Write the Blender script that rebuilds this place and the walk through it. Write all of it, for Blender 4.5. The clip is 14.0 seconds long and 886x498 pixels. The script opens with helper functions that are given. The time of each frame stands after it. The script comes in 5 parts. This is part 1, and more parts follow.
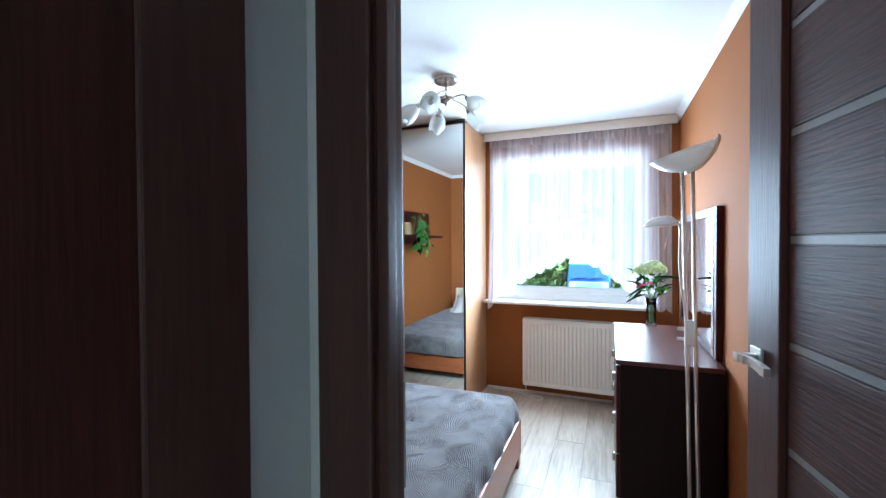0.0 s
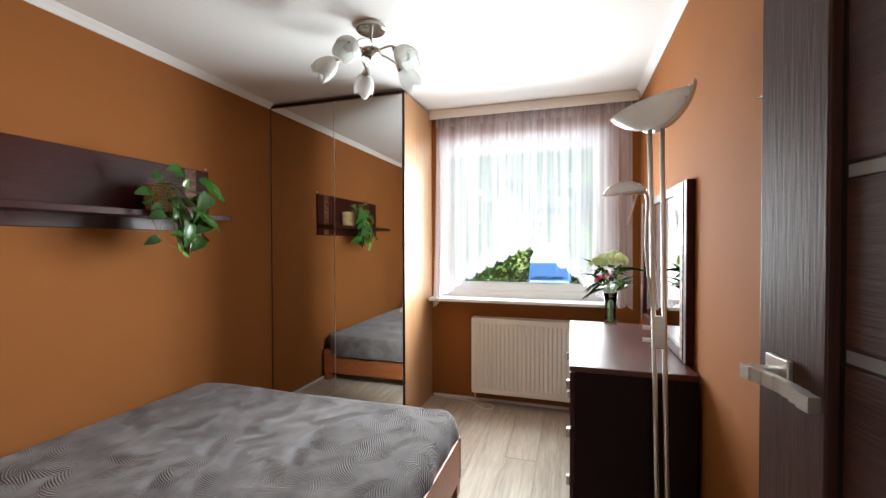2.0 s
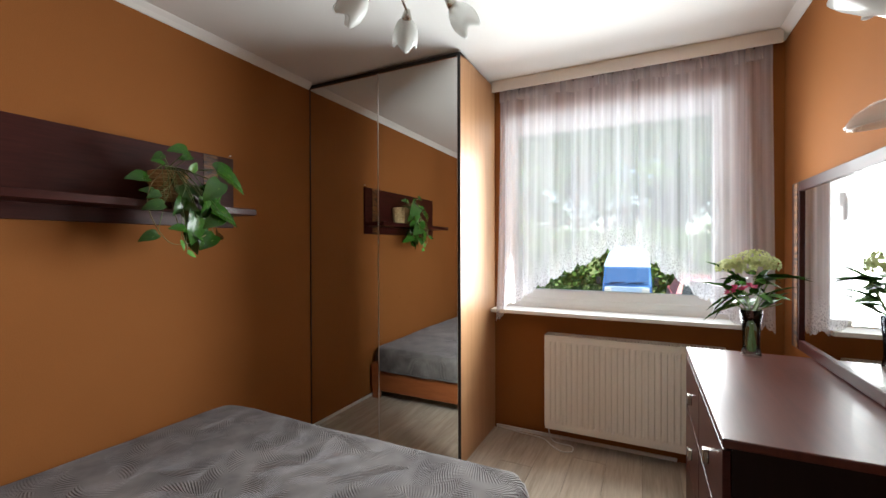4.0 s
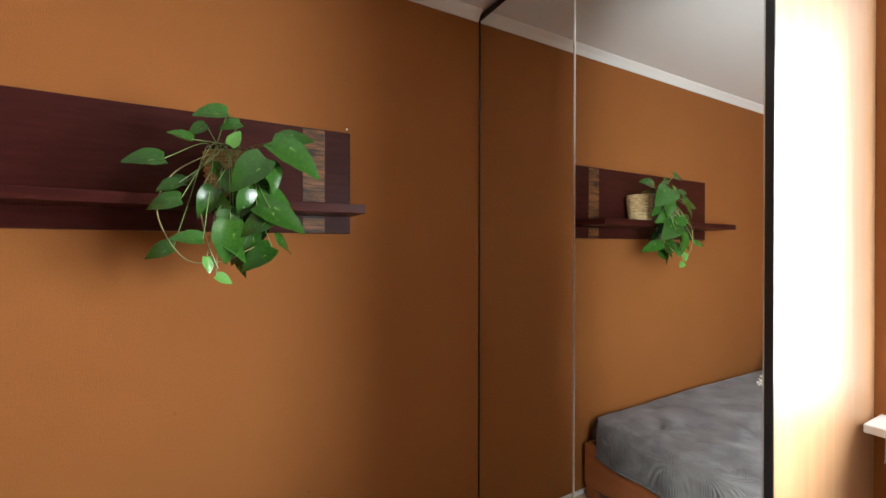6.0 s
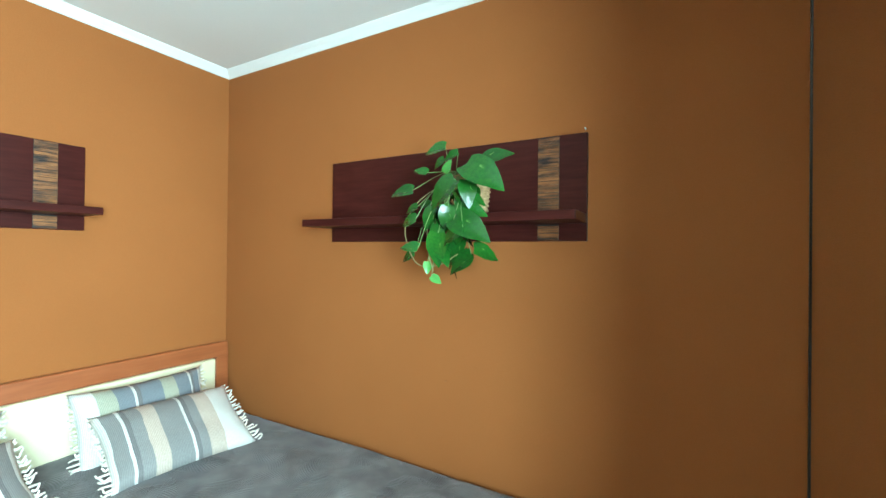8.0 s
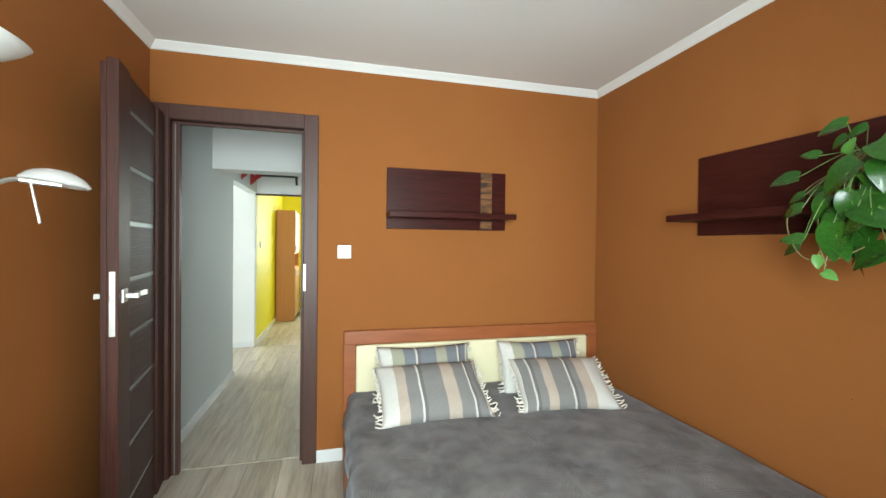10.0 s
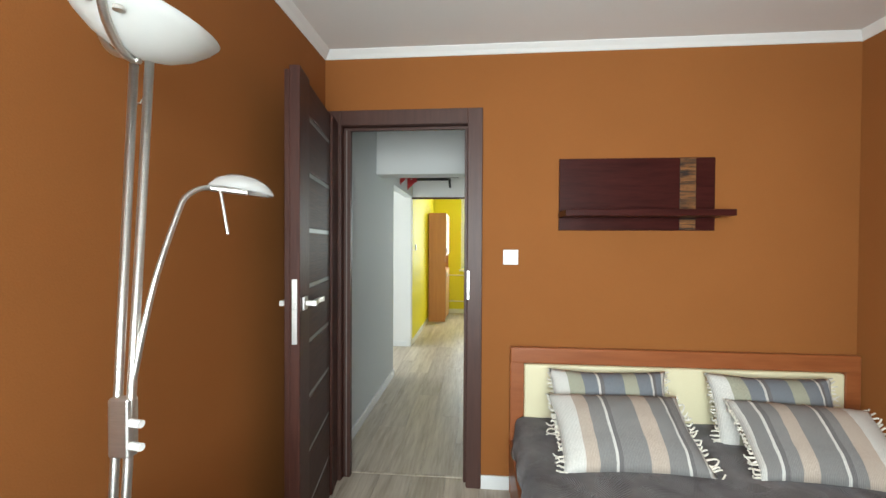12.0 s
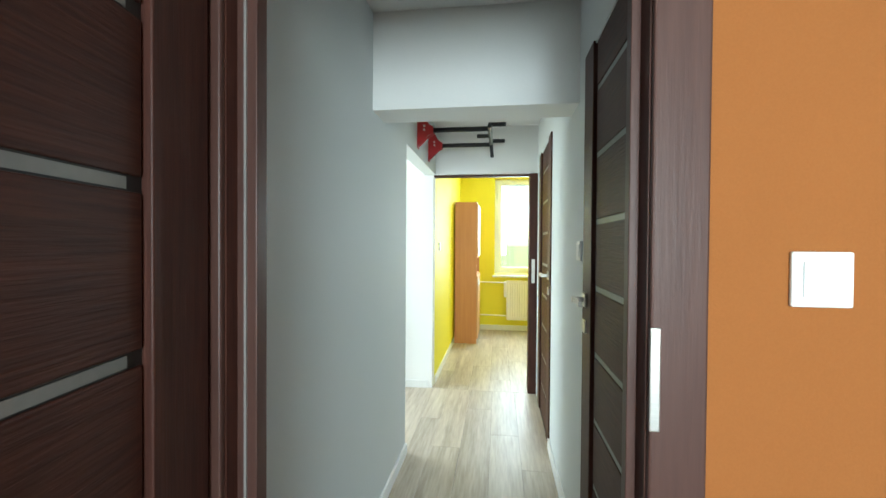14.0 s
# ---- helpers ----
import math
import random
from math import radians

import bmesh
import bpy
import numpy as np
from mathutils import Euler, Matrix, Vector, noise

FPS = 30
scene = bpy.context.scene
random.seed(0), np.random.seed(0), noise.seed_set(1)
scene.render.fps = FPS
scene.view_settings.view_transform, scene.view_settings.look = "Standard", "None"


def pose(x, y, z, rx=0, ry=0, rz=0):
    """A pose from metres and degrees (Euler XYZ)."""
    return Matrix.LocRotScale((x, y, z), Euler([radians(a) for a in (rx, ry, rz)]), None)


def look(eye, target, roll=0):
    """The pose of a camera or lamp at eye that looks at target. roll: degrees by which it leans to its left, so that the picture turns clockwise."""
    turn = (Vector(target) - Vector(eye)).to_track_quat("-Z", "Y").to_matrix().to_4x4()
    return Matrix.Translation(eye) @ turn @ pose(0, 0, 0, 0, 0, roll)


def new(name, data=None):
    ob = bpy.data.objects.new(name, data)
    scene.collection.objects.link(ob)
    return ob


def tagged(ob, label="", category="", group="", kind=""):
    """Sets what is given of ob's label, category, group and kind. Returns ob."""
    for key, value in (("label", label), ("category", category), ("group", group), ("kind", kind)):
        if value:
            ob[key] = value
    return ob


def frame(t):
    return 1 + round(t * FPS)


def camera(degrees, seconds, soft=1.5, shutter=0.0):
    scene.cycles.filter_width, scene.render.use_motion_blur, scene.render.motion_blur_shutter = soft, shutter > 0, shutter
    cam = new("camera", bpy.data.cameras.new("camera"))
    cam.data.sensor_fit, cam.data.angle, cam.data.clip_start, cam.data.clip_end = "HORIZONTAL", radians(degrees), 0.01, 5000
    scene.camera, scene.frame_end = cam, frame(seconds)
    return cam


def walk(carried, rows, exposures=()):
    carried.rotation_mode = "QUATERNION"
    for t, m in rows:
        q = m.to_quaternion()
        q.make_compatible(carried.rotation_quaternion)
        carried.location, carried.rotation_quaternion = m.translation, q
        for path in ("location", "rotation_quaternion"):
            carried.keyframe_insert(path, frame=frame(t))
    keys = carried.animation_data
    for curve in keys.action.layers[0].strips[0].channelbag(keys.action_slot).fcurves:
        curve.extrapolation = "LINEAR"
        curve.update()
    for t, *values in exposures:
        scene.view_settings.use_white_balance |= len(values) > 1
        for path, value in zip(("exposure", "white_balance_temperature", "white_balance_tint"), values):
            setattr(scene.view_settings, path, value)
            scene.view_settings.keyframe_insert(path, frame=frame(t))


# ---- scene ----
cam = camera(94.1, 14.0)
PATH = [
    (0, (0.212, 0.54, 1.415), (-0.536, 2.394, 1.382), -0.3),
    (0.5, (0.25, 0.77, 1.361), (-0.273, 2.701, 1.327), -0.2),
    (1, (0.274, 0.892, 1.343), (-0.193, 2.837, 1.309), -0.1),
    (1.5, (0.267, 0.969, 1.333), (-0.247, 2.902, 1.301), -0.1),
    (2, (0.247, 1.025, 1.325), (-0.344, 2.936, 1.295), -0.1),
    (4.5, (-0.061, 1.843, 1.293), (-1.099, 3.553, 1.285), -0.1),
    (5, (-0.223, 2.136, 1.295), (-1.481, 3.69, 1.286), -0.1),
    (5.5, (-0.345, 2.441, 1.302), (-1.864, 3.742, 1.289), -0.2),
    (6, (-0.462, 2.718, 1.348), (-2.208, 3.692, 1.342), 0.1),
    (6.5, (-0.566, 3.001, 1.356), (-2.5, 3.51, 1.353), 0.2),
    (7, (-0.621, 3.191, 1.354), (-2.621, 3.212, 1.365), -0.0),
    (7.5, (-0.619, 3.348, 1.357), (-2.546, 2.813, 1.386), 0.3),
    (8, (-0.504, 3.46, 1.36), (-2.25, 2.485, 1.37), 0.6),
    (8.5, (-0.383, 3.593, 1.359), (-1.849, 2.232, 1.355), 0.4),
    (9, (-0.312, 3.682, 1.344), (-1.437, 2.028, 1.343), 0.5),
    (11.5, (-0.231, 3.657, 1.353), (-0.136, 1.659, 1.32), 0.3),
    (12, (-0.137, 3.358, 1.365), (0.041, 1.366, 1.336), 0.3),
    (12.5, (-0.048, 3.01, 1.359), (0.171, 1.023, 1.328), 0.2),
    (13, (0.019, 2.6, 1.355), (0.264, 0.615, 1.322), 0.2),
    (13.5, (0.106, 2.196, 1.352), (0.368, 0.213, 1.316), 0.2),
    (14, (0.164, 1.744, 1.339), (0.433, -0.238, 1.31), 0.4),
]
EXPOSURES = [(0.0, 1.6, 4900, 0), (0.5, 1.65, 6000, 6), (1.0, 1.45, 6300, 7), (2.0, 1.2, 6400, 7), (4.5, 0.75, 6700, 9), (5.0, 0.78, 6900, 12), (5.5, 0.95, 7100, 15), (6.0, 1.55, 6400, 7), (6.5, 2.55, 4500, -26), (7.0, 3.05, 3600, -36), (7.5, 2.55, 3900, -36), (8.0, 2.05, 5100, -23), (8.5, 1.7, 5700, -14), (9.0, 1.55, 5950, -8), (11.5, 1.1, 6300, -1), (12.5, 1.1, 6300, 3), (13.0, 1.25, 6200, 2), (14.0, 1.6, 5900, -5)]
walk(cam, [(t, look(eye, target, roll)) for t, eye, target, roll in PATH], EXPOSURES)
# ---- light of day ----
world = bpy.data.worlds.new("sky")
scene.world = world
world.use_nodes = True
wn = world.node_tree.nodes
sky = wn.new("ShaderNodeTexSky")
sky.sky_type, sky.sun_disc = "NISHITA", False
sky.sun_elevation, sky.sun_rotation = radians(70), radians(138)
wn["Background"].inputs[1].default_value = 0.15
world.node_tree.links.new(sky.outputs[0], wn["Background"].inputs[0])
sun = new("sun", bpy.data.lights.new("sun", "SUN"))
sun.data.energy, sun.data.angle, sun.data.color = 4.6, radians(0.6), (1.0, 0.93, 0.82)
sun.matrix_world = look((0, 0, 20), (-4.7, 5.3, 0))


def daylight(name, m, width, height, watts, color):
    """An area lamp in a window's opening or a little inside it, for the light of the sky."""
    ob = new(name, bpy.data.lights.new(name, "AREA"))
    ob.data.shape, ob.data.size, ob.data.size_y, ob.data.energy, ob.data.color = "RECTANGLE", width, height, watts, color
    ob.matrix_world = m
    return ob


# Added fill lamps in front of the curtain; the narrow one aims west.
daylight("window_daylight", look((-0.12, 4.235, 1.35), (-1.47, 1.34, 1.10)), 0.34, 0.90, 9.2, (0.92, 0.97, 1.0)).data.spread = radians(105)
daylight("window_wide_daylight", look((-0.165, 4.300, 1.42), (-0.165, 0.0, 1.30)), 1.25, 1.05, 23.0, (0.92, 0.97, 1.0)).data.spread = radians(155)
daylight("window_pane_daylight", look((-0.165, 4.458, 1.54), (-0.165, 0, 1.54)), 1.33, 1.28, 9.0, (0.88, 0.95, 1.0))
daylight("yellow_window_daylight", look((-0.40, -4.72, 1.55), (-0.40, 0, 1.55)), 1.2, 1.25, 24.0, (0.93, 0.97, 1.0))
daylight("side_window_daylight", look((3.18, -1.42, 1.4), (0, -1.42, 1.4)), 0.9, 1.5, 22.0, (0.93, 0.97, 1.0))

# ---- materials ----


def mat(name, color, rough=0.6, metal=0.0, second=None, scale=8.0, stretch=(1, 1, 1), bump=0.1, fine=60.0, amount=0.35, coat=0.0, spec=0.5, spread=0.0):
    """A surface of two tones, mixed by coarse and fine noise, with a fine relief."""
    m = bpy.data.materials.new(name)
    m.use_nodes = True
    n, l = m.node_tree.nodes, m.node_tree.links
    b = n["Principled BSDF"]
    b.inputs["Roughness"].default_value, b.inputs["Metallic"].default_value = rough, metal
    b.inputs["Coat Weight"].default_value = coat
    b.inputs["Specular IOR Level"].default_value = spec
    co, mp = n.new("ShaderNodeTexCoord"), n.new("ShaderNodeMapping")
    mp.inputs["Scale"].default_value = stretch
    l.new(co.outputs["Object"], mp.inputs[0])
    if spread:
        info, add = n.new("ShaderNodeObjectInfo"), n.new("ShaderNodeVectorMath")
        add.operation = "MULTIPLY_ADD"
        l.new(info.outputs["Random"], add.inputs[0])
        add.inputs[1].default_value = (31.0, 17.0, 9.0)
        l.new(co.outputs["Object"], add.inputs[2])
        l.new(add.outputs[0], mp.inputs[0])
    coarse, small = n.new("ShaderNodeTexNoise"), n.new("ShaderNodeTexNoise")
    for tex, s in ((coarse, scale), (small, fine)):
        tex.inputs["Scale"].default_value, tex.inputs["Detail"].default_value = s, 4.0
        l.new(mp.outputs[0], tex.inputs["Vector"])
    mixf = n.new("ShaderNodeMix")
    mixf.inputs[0].default_value = 0.4
    l.new(coarse.outputs[0], mixf.inputs[2]), l.new(small.outputs[0], mixf.inputs[3])
    ramp = n.new("ShaderNodeMapRange")
    ramp.inputs[1].default_value, ramp.inputs[2].default_value = 0.5 - amount / 2, 0.5 + amount / 2
    l.new(mixf.outputs[0], ramp.inputs[0])
    col = n.new("ShaderNodeMix")
    col.data_type = "RGBA"
    col.inputs[6].default_value = (*color, 1)
    col.inputs[7].default_value = (*(second or tuple(c * 0.86 for c in color)), 1)
    l.new(ramp.outputs[0], col.inputs[0])
    out = col.outputs[2]
    if spread:
        hs, rnd = n.new("ShaderNodeHueSaturation"), n.new("ShaderNodeMapRange")
        l.new(info.outputs["Random"], rnd.inputs[0])
        rnd.inputs[3].default_value, rnd.inputs[4].default_value = 1 - spread, 1 + spread
        l.new(rnd.outputs[0], hs.inputs["Value"]), l.new(out, hs.inputs["Color"])
        out = hs.outputs[0]
    l.new(out, b.inputs["Base Color"])
    if bump:
        bp = n.new("ShaderNodeBump")
        bp.inputs["Strength"].default_value, bp.inputs["Distance"].default_value = bump, 0.002
        l.new(small.outputs[0], bp.inputs["Height"]), l.new(bp.outputs[0], b.inputs["Normal"])
    return m


def glassy(name, tint, gloss=0.05):
    """A clear pane: it lets light through, and mirrors at a slant."""
    m = bpy.data.materials.new(name)
    m.use_nodes = True
    n, l = m.node_tree.nodes, m.node_tree.links
    n.remove(n["Principled BSDF"])
    a, g, mix, fr = n.new("ShaderNodeBsdfTransparent"), n.new("ShaderNodeBsdfGlossy"), n.new("ShaderNodeMixShader"), n.new("ShaderNodeFresnel")
    a.inputs[0].default_value = (*tint, 1)
    g.inputs["Roughness"].default_value = gloss
    l.new(fr.outputs[0], mix.inputs[0]), l.new(a.outputs[0], mix.inputs[1]), l.new(g.outputs[0], mix.inputs[2])
    l.new(mix.outputs[0], n["Material Output"].inputs[0])
    return m


PAINT = mat("orange_brown_wall_paint", (0.300, 0.109, 0.028), 0.85, second=(0.262, 0.093, 0.023), spec=0.22, scale=2.2, bump=0.35, fine=240, amount=0.5)
WHITE = mat("white_ceiling_paint", (0.80, 0.79, 0.77), 0.8, second=(0.77, 0.76, 0.74), scale=1.0, bump=0.15, fine=150)
GREYWALL = mat("pale_grey_wall_paint", (0.66, 0.68, 0.68), 0.75, second=(0.63, 0.65, 0.655), scale=1.2, bump=0.15, fine=180)
YELLOW = mat("bright_yellow_wall_paint", (0.80, 0.71, 0.018), 0.6, second=(0.77, 0.67, 0.015), scale=1.5, bump=0.15, fine=180)
OUTER = mat("plaster_outside", (0.6, 0.57, 0.5), 0.9, scale=2)
WENGE = mat("dark_wenge_veneer_upright", (0.070, 0.024, 0.016), 0.5, second=(0.042, 0.014, 0.010), spec=0.25, scale=6, stretch=(14, 14, 0.7), bump=0.3, fine=14, amount=0.3)
WENGE_H = mat("dark_wenge_veneer_across", (0.066, 0.022, 0.0145), 0.55, second=(0.038, 0.0125, 0.009), spec=0.25, scale=6, stretch=(0.8, 14, 14), bump=1.0, fine=12, amount=0.3)
CASING = mat("brown_door_casing_foil", (0.085, 0.040, 0.031), 0.45, second=(0.062, 0.028, 0.022), spec=0.35, scale=5, stretch=(10, 10, 0.6), bump=0.2, fine=16)
MAHOG = mat("dark_red_mahogany_veneer", (0.056, 0.012, 0.0095), 0.36, second=(0.028, 0.006, 0.005), spec=0.13, scale=3, stretch=(1.2, 1.2, 12), bump=0.06, fine=9, coat=0.04)
MAHOG_TOP = mat("polished_mahogany_top", (0.085, 0.022, 0.014), 0.34, second=(0.055, 0.013, 0.009), spec=0.35, scale=3, stretch=(12, 1.0, 1), bump=0.04, fine=9, coat=0.08)
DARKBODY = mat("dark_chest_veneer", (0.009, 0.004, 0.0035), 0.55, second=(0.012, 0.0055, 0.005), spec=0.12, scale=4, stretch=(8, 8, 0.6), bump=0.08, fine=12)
CHERRY = mat("cherry_wood", (0.33, 0.105, 0.035), 0.38, second=(0.25, 0.072, 0.022), scale=3, stretch=(1.2, 9, 9), bump=0.08, fine=9)
BEECH = mat("light_beech_board", (0.52, 0.29, 0.145), 0.45, second=(0.45, 0.235, 0.11), scale=3, stretch=(9, 9, 0.5), bump=0.05, fine=9)
ALDER = mat("orange_alder_board", (0.52, 0.22, 0.07), 0.45, second=(0.45, 0.18, 0.055), scale=3, stretch=(9, 9, 0.5), bump=0.05, fine=9)
LAMINATE = mat("pale_oak_laminate", (0.58, 0.51, 0.42), 0.36, spec=0.28, second=(0.33, 0.265, 0.20), scale=2.6, stretch=(7, 0.55, 1), bump=0.08, fine=11, amount=0.36, spread=0.10)
SEAL = mat("grey_rubber_seal", (0.22, 0.20, 0.19), 0.6, bump=0.05)
JOINT = mat("floor_joint", (0.16, 0.12, 0.09), 0.8)
PVC = mat("white_plastic", (0.78, 0.78, 0.77), 0.35, scale=3, bump=0.02, second=(0.75, 0.75, 0.74))
ENAMEL = mat("white_radiator_enamel", (0.80, 0.76, 0.70), 0.35, second=(0.77, 0.73, 0.67), scale=4, bump=0.03)
STEEL = mat("brushed_steel", (0.70, 0.68, 0.65), 0.38, 1.0, second=(0.60, 0.58, 0.55), scale=20, stretch=(1, 1, 20), bump=0.04)
NICKEL = mat("satin_nickel", (0.50, 0.46, 0.42), 0.26, 1.0, second=(0.42, 0.39, 0.35), scale=14, bump=0.03)
OPAL = mat("opal_lamp_glass", (0.80, 0.80, 0.78), 0.18, second=(0.74, 0.75, 0.74), scale=9, bump=0.02)
_n, _l = OPAL.node_tree.nodes, OPAL.node_tree.links
_through, _mix = _n.new("ShaderNodeBsdfTranslucent"), _n.new("ShaderNodeMixShader")
_through.inputs[0].default_value, _mix.inputs[0].default_value = (0.88, 0.89, 0.87, 1), 0.5
_l.new(_n["Principled BSDF"].outputs[0], _mix.inputs[1]), _l.new(_through.outputs[0], _mix.inputs[2]), _l.new(_mix.outputs[0], _n["Material Output"].inputs[0])
CLEAROPAL = mat("thin_milky_glass", (0.80, 0.80, 0.78), 0.12, second=(0.74, 0.75, 0.74), scale=9, bump=0.02)
_n, _l = CLEAROPAL.node_tree.nodes, CLEAROPAL.node_tree.links
_through, _mix = _n.new("ShaderNodeBsdfTransparent"), _n.new("ShaderNodeMixShader")
_mix.inputs[0].default_value = 0.62
_l.new(_n["Principled BSDF"].outputs[0], _mix.inputs[1]), _l.new(_through.outputs[0], _mix.inputs[2]), _l.new(_mix.outputs[0], _n["Material Output"].inputs[0])
CREAM = mat("cream_leather", (0.76, 0.69, 0.47), 0.45, second=(0.72, 0.65, 0.43), scale=6, bump=0.25, fine=120)
BLACK = mat("black_edge_profile", (0.012, 0.011, 0.011), 0.4)
BLACKBAR = mat("black_powder_coat", (0.012, 0.012, 0.014), 0.45, bump=0.2)
RED = mat("red_powder_coat", (0.45, 0.012, 0.015), 0.4, bump=0.2)
FRINGE = mat("cream_cotton_fringe", (0.78, 0.73, 0.64), 0.9, bump=0.4)
BASKET = mat("pale_woven_basket", (0.58, 0.42, 0.22), 0.8, second=(0.36, 0.23, 0.10), scale=30, stretch=(1, 1, 4), bump=0.8, fine=50, amount=0.2)
SOIL = mat("dark_soil", (0.03, 0.02, 0.014), 0.95, bump=1.0)
LEAF = mat("glossy_pothos_leaf", (0.036, 0.115, 0.011), 0.27, second=(0.012, 0.050, 0.007), spec=0.45, scale=14, bump=0.15, fine=40, amount=0.5, spread=0.25)
_n, _l = LEAF.node_tree.nodes, LEAF.node_tree.links
_tex, _cut, _mix = _n.new("ShaderNodeTexNoise"), _n.new("ShaderNodeMapRange"), _n.new("ShaderNodeMix")
_tex.inputs["Scale"].default_value, _tex.inputs["Detail"].default_value, _tex.inputs["Distortion"].default_value = 3.6, 2.0, 1.2
_cut.inputs[1].default_value, _cut.inputs[2].default_value, _cut.inputs[4].default_value = 0.67, 0.72, 0.36
_mix.data_type = "RGBA"
_l.new(_tex.outputs[0], _cut.inputs[0]), _l.new(_cut.outputs[0], _mix.inputs[0])
_l.new(_n["Principled BSDF"].inputs["Base Color"].links[0].from_socket, _mix.inputs[6])
_mix.inputs[7].default_value = (0.30, 0.46, 0.12, 1)
_l.new(_mix.outputs[2], _n["Principled BSDF"].inputs["Base Color"])
LEAF2 = mat("young_pothos_leaf", (0.10, 0.24, 0.045), 0.25, second=(0.055, 0.16, 0.03), scale=14, bump=0.15, fine=40, spread=0.2)
STEM = mat("green_stem", (0.16, 0.24, 0.07), 0.5)
STEMB = mat("pale_brown_stem", (0.24, 0.20, 0.08), 0.5)
BLOOM = mat("pale_green_bloom", (0.55, 0.60, 0.30), 0.8, second=(0.42, 0.50, 0.2), scale=40, bump=0.5)
PINK = mat("magenta_petals", (0.50, 0.02, 0.12), 0.6)
BARK = mat("tree_bark", (0.10, 0.075, 0.05), 0.95, bump=1.0, scale=10, stretch=(3, 3, 0.6))
FOLIAGE = mat("tree_leaves", (0.12, 0.24, 0.045), 0.6, second=(0.07, 0.15, 0.03), scale=1.5, amount=0.5, fine=9)
HEDGE = mat("hedge_leaves", (0.13, 0.24, 0.04), 0.6, second=(0.06, 0.13, 0.022), scale=3, amount=0.5, fine=12)
GRASS = mat("meadow", (0.13, 0.20, 0.05), 0.95, second=(0.22, 0.24, 0.09), scale=0.8, fine=25, bump=1.0)
ASPHALT = mat("asphalt_parking", (0.09, 0.088, 0.085), 0.9, scale=2, bump=0.6, fine=200)
BLIND = mat("pale_green_blind_cloth", (0.42, 0.58, 0.30), 0.9, scale=3)
_n, _l = BLIND.node_tree.nodes, BLIND.node_tree.links
_through, _mix = _n.new("ShaderNodeBsdfTranslucent"), _n.new("ShaderNodeMixShader")
_through.inputs[0].default_value, _mix.inputs[0].default_value = (0.55, 0.72, 0.42, 1), 0.6
_l.new(_n["Principled BSDF"].outputs[0], _mix.inputs[1]), _l.new(_through.outputs[0], _mix.inputs[2]), _l.new(_mix.outputs[0], _n["Material Output"].inputs[0])
# Paler copy of the van's blue: sunlight on the roof is in the colour.
VANROOF = mat("sunlit_pale_blue_paint", (0.40, 0.58, 0.85), 0.3, coat=0.4, bump=0, second=(0.52, 0.68, 0.90), scale=2.0)
TUFT = mat("sunlit_tall_grass", (0.34, 0.38, 0.12), 0.8, second=(0.20, 0.28, 0.07), scale=2.0, amount=0.5)
VANBLUE = mat("blue_van_paint", (0.10, 0.28, 0.66), 0.25, coat=0.5, bump=0)
CARRED = mat("faded_red_car_paint", (0.62, 0.16, 0.19), 0.3, coat=0.4, bump=0)
DARKGLASS = mat("dark_car_glass", (0.03, 0.04, 0.05), 0.08, bump=0)
PALEGLASS = mat("blue_car_glass", (0.06, 0.15, 0.36), 0.10, bump=0)
TYRE = mat("tyre_rubber", (0.02, 0.02, 0.02), 0.85)
LIGHTRED = mat("red_tail_light", (0.5, 0.02, 0.02), 0.2, bump=0)
PANE = glassy("clear_window_glass", (0.96, 0.98, 0.97), 0.0)
FROST = mat("frosted_glass_strip", (0.19, 0.195, 0.19), 0.42, spec=0.35, second=(0.23, 0.235, 0.23), bump=0.02)
VASEGLASS = glassy("clear_vase_glass", (0.80, 0.88, 0.84), 0.02)

MIRROR = bpy.data.materials.new("silvered_mirror")
MIRROR.use_nodes = True
_b = MIRROR.node_tree.nodes["Principled BSDF"]
_b.inputs["Base Color"].default_value, _b.inputs["Metallic"].default_value, _b.inputs["Roughness"].default_value = (0.86, 0.87, 0.85, 1), 1.0, 0.004


def bamboo():
    """Split cane strips, tan with burnt joints."""
    m = mat("split_cane_inlay", (0.27, 0.108, 0.030), 0.5, second=(0.018, 0.007, 0.004), scale=26, stretch=(0.35, 0.35, 1.6), bump=0.8, fine=46, amount=0.22)
    return m


CANE = bamboo()


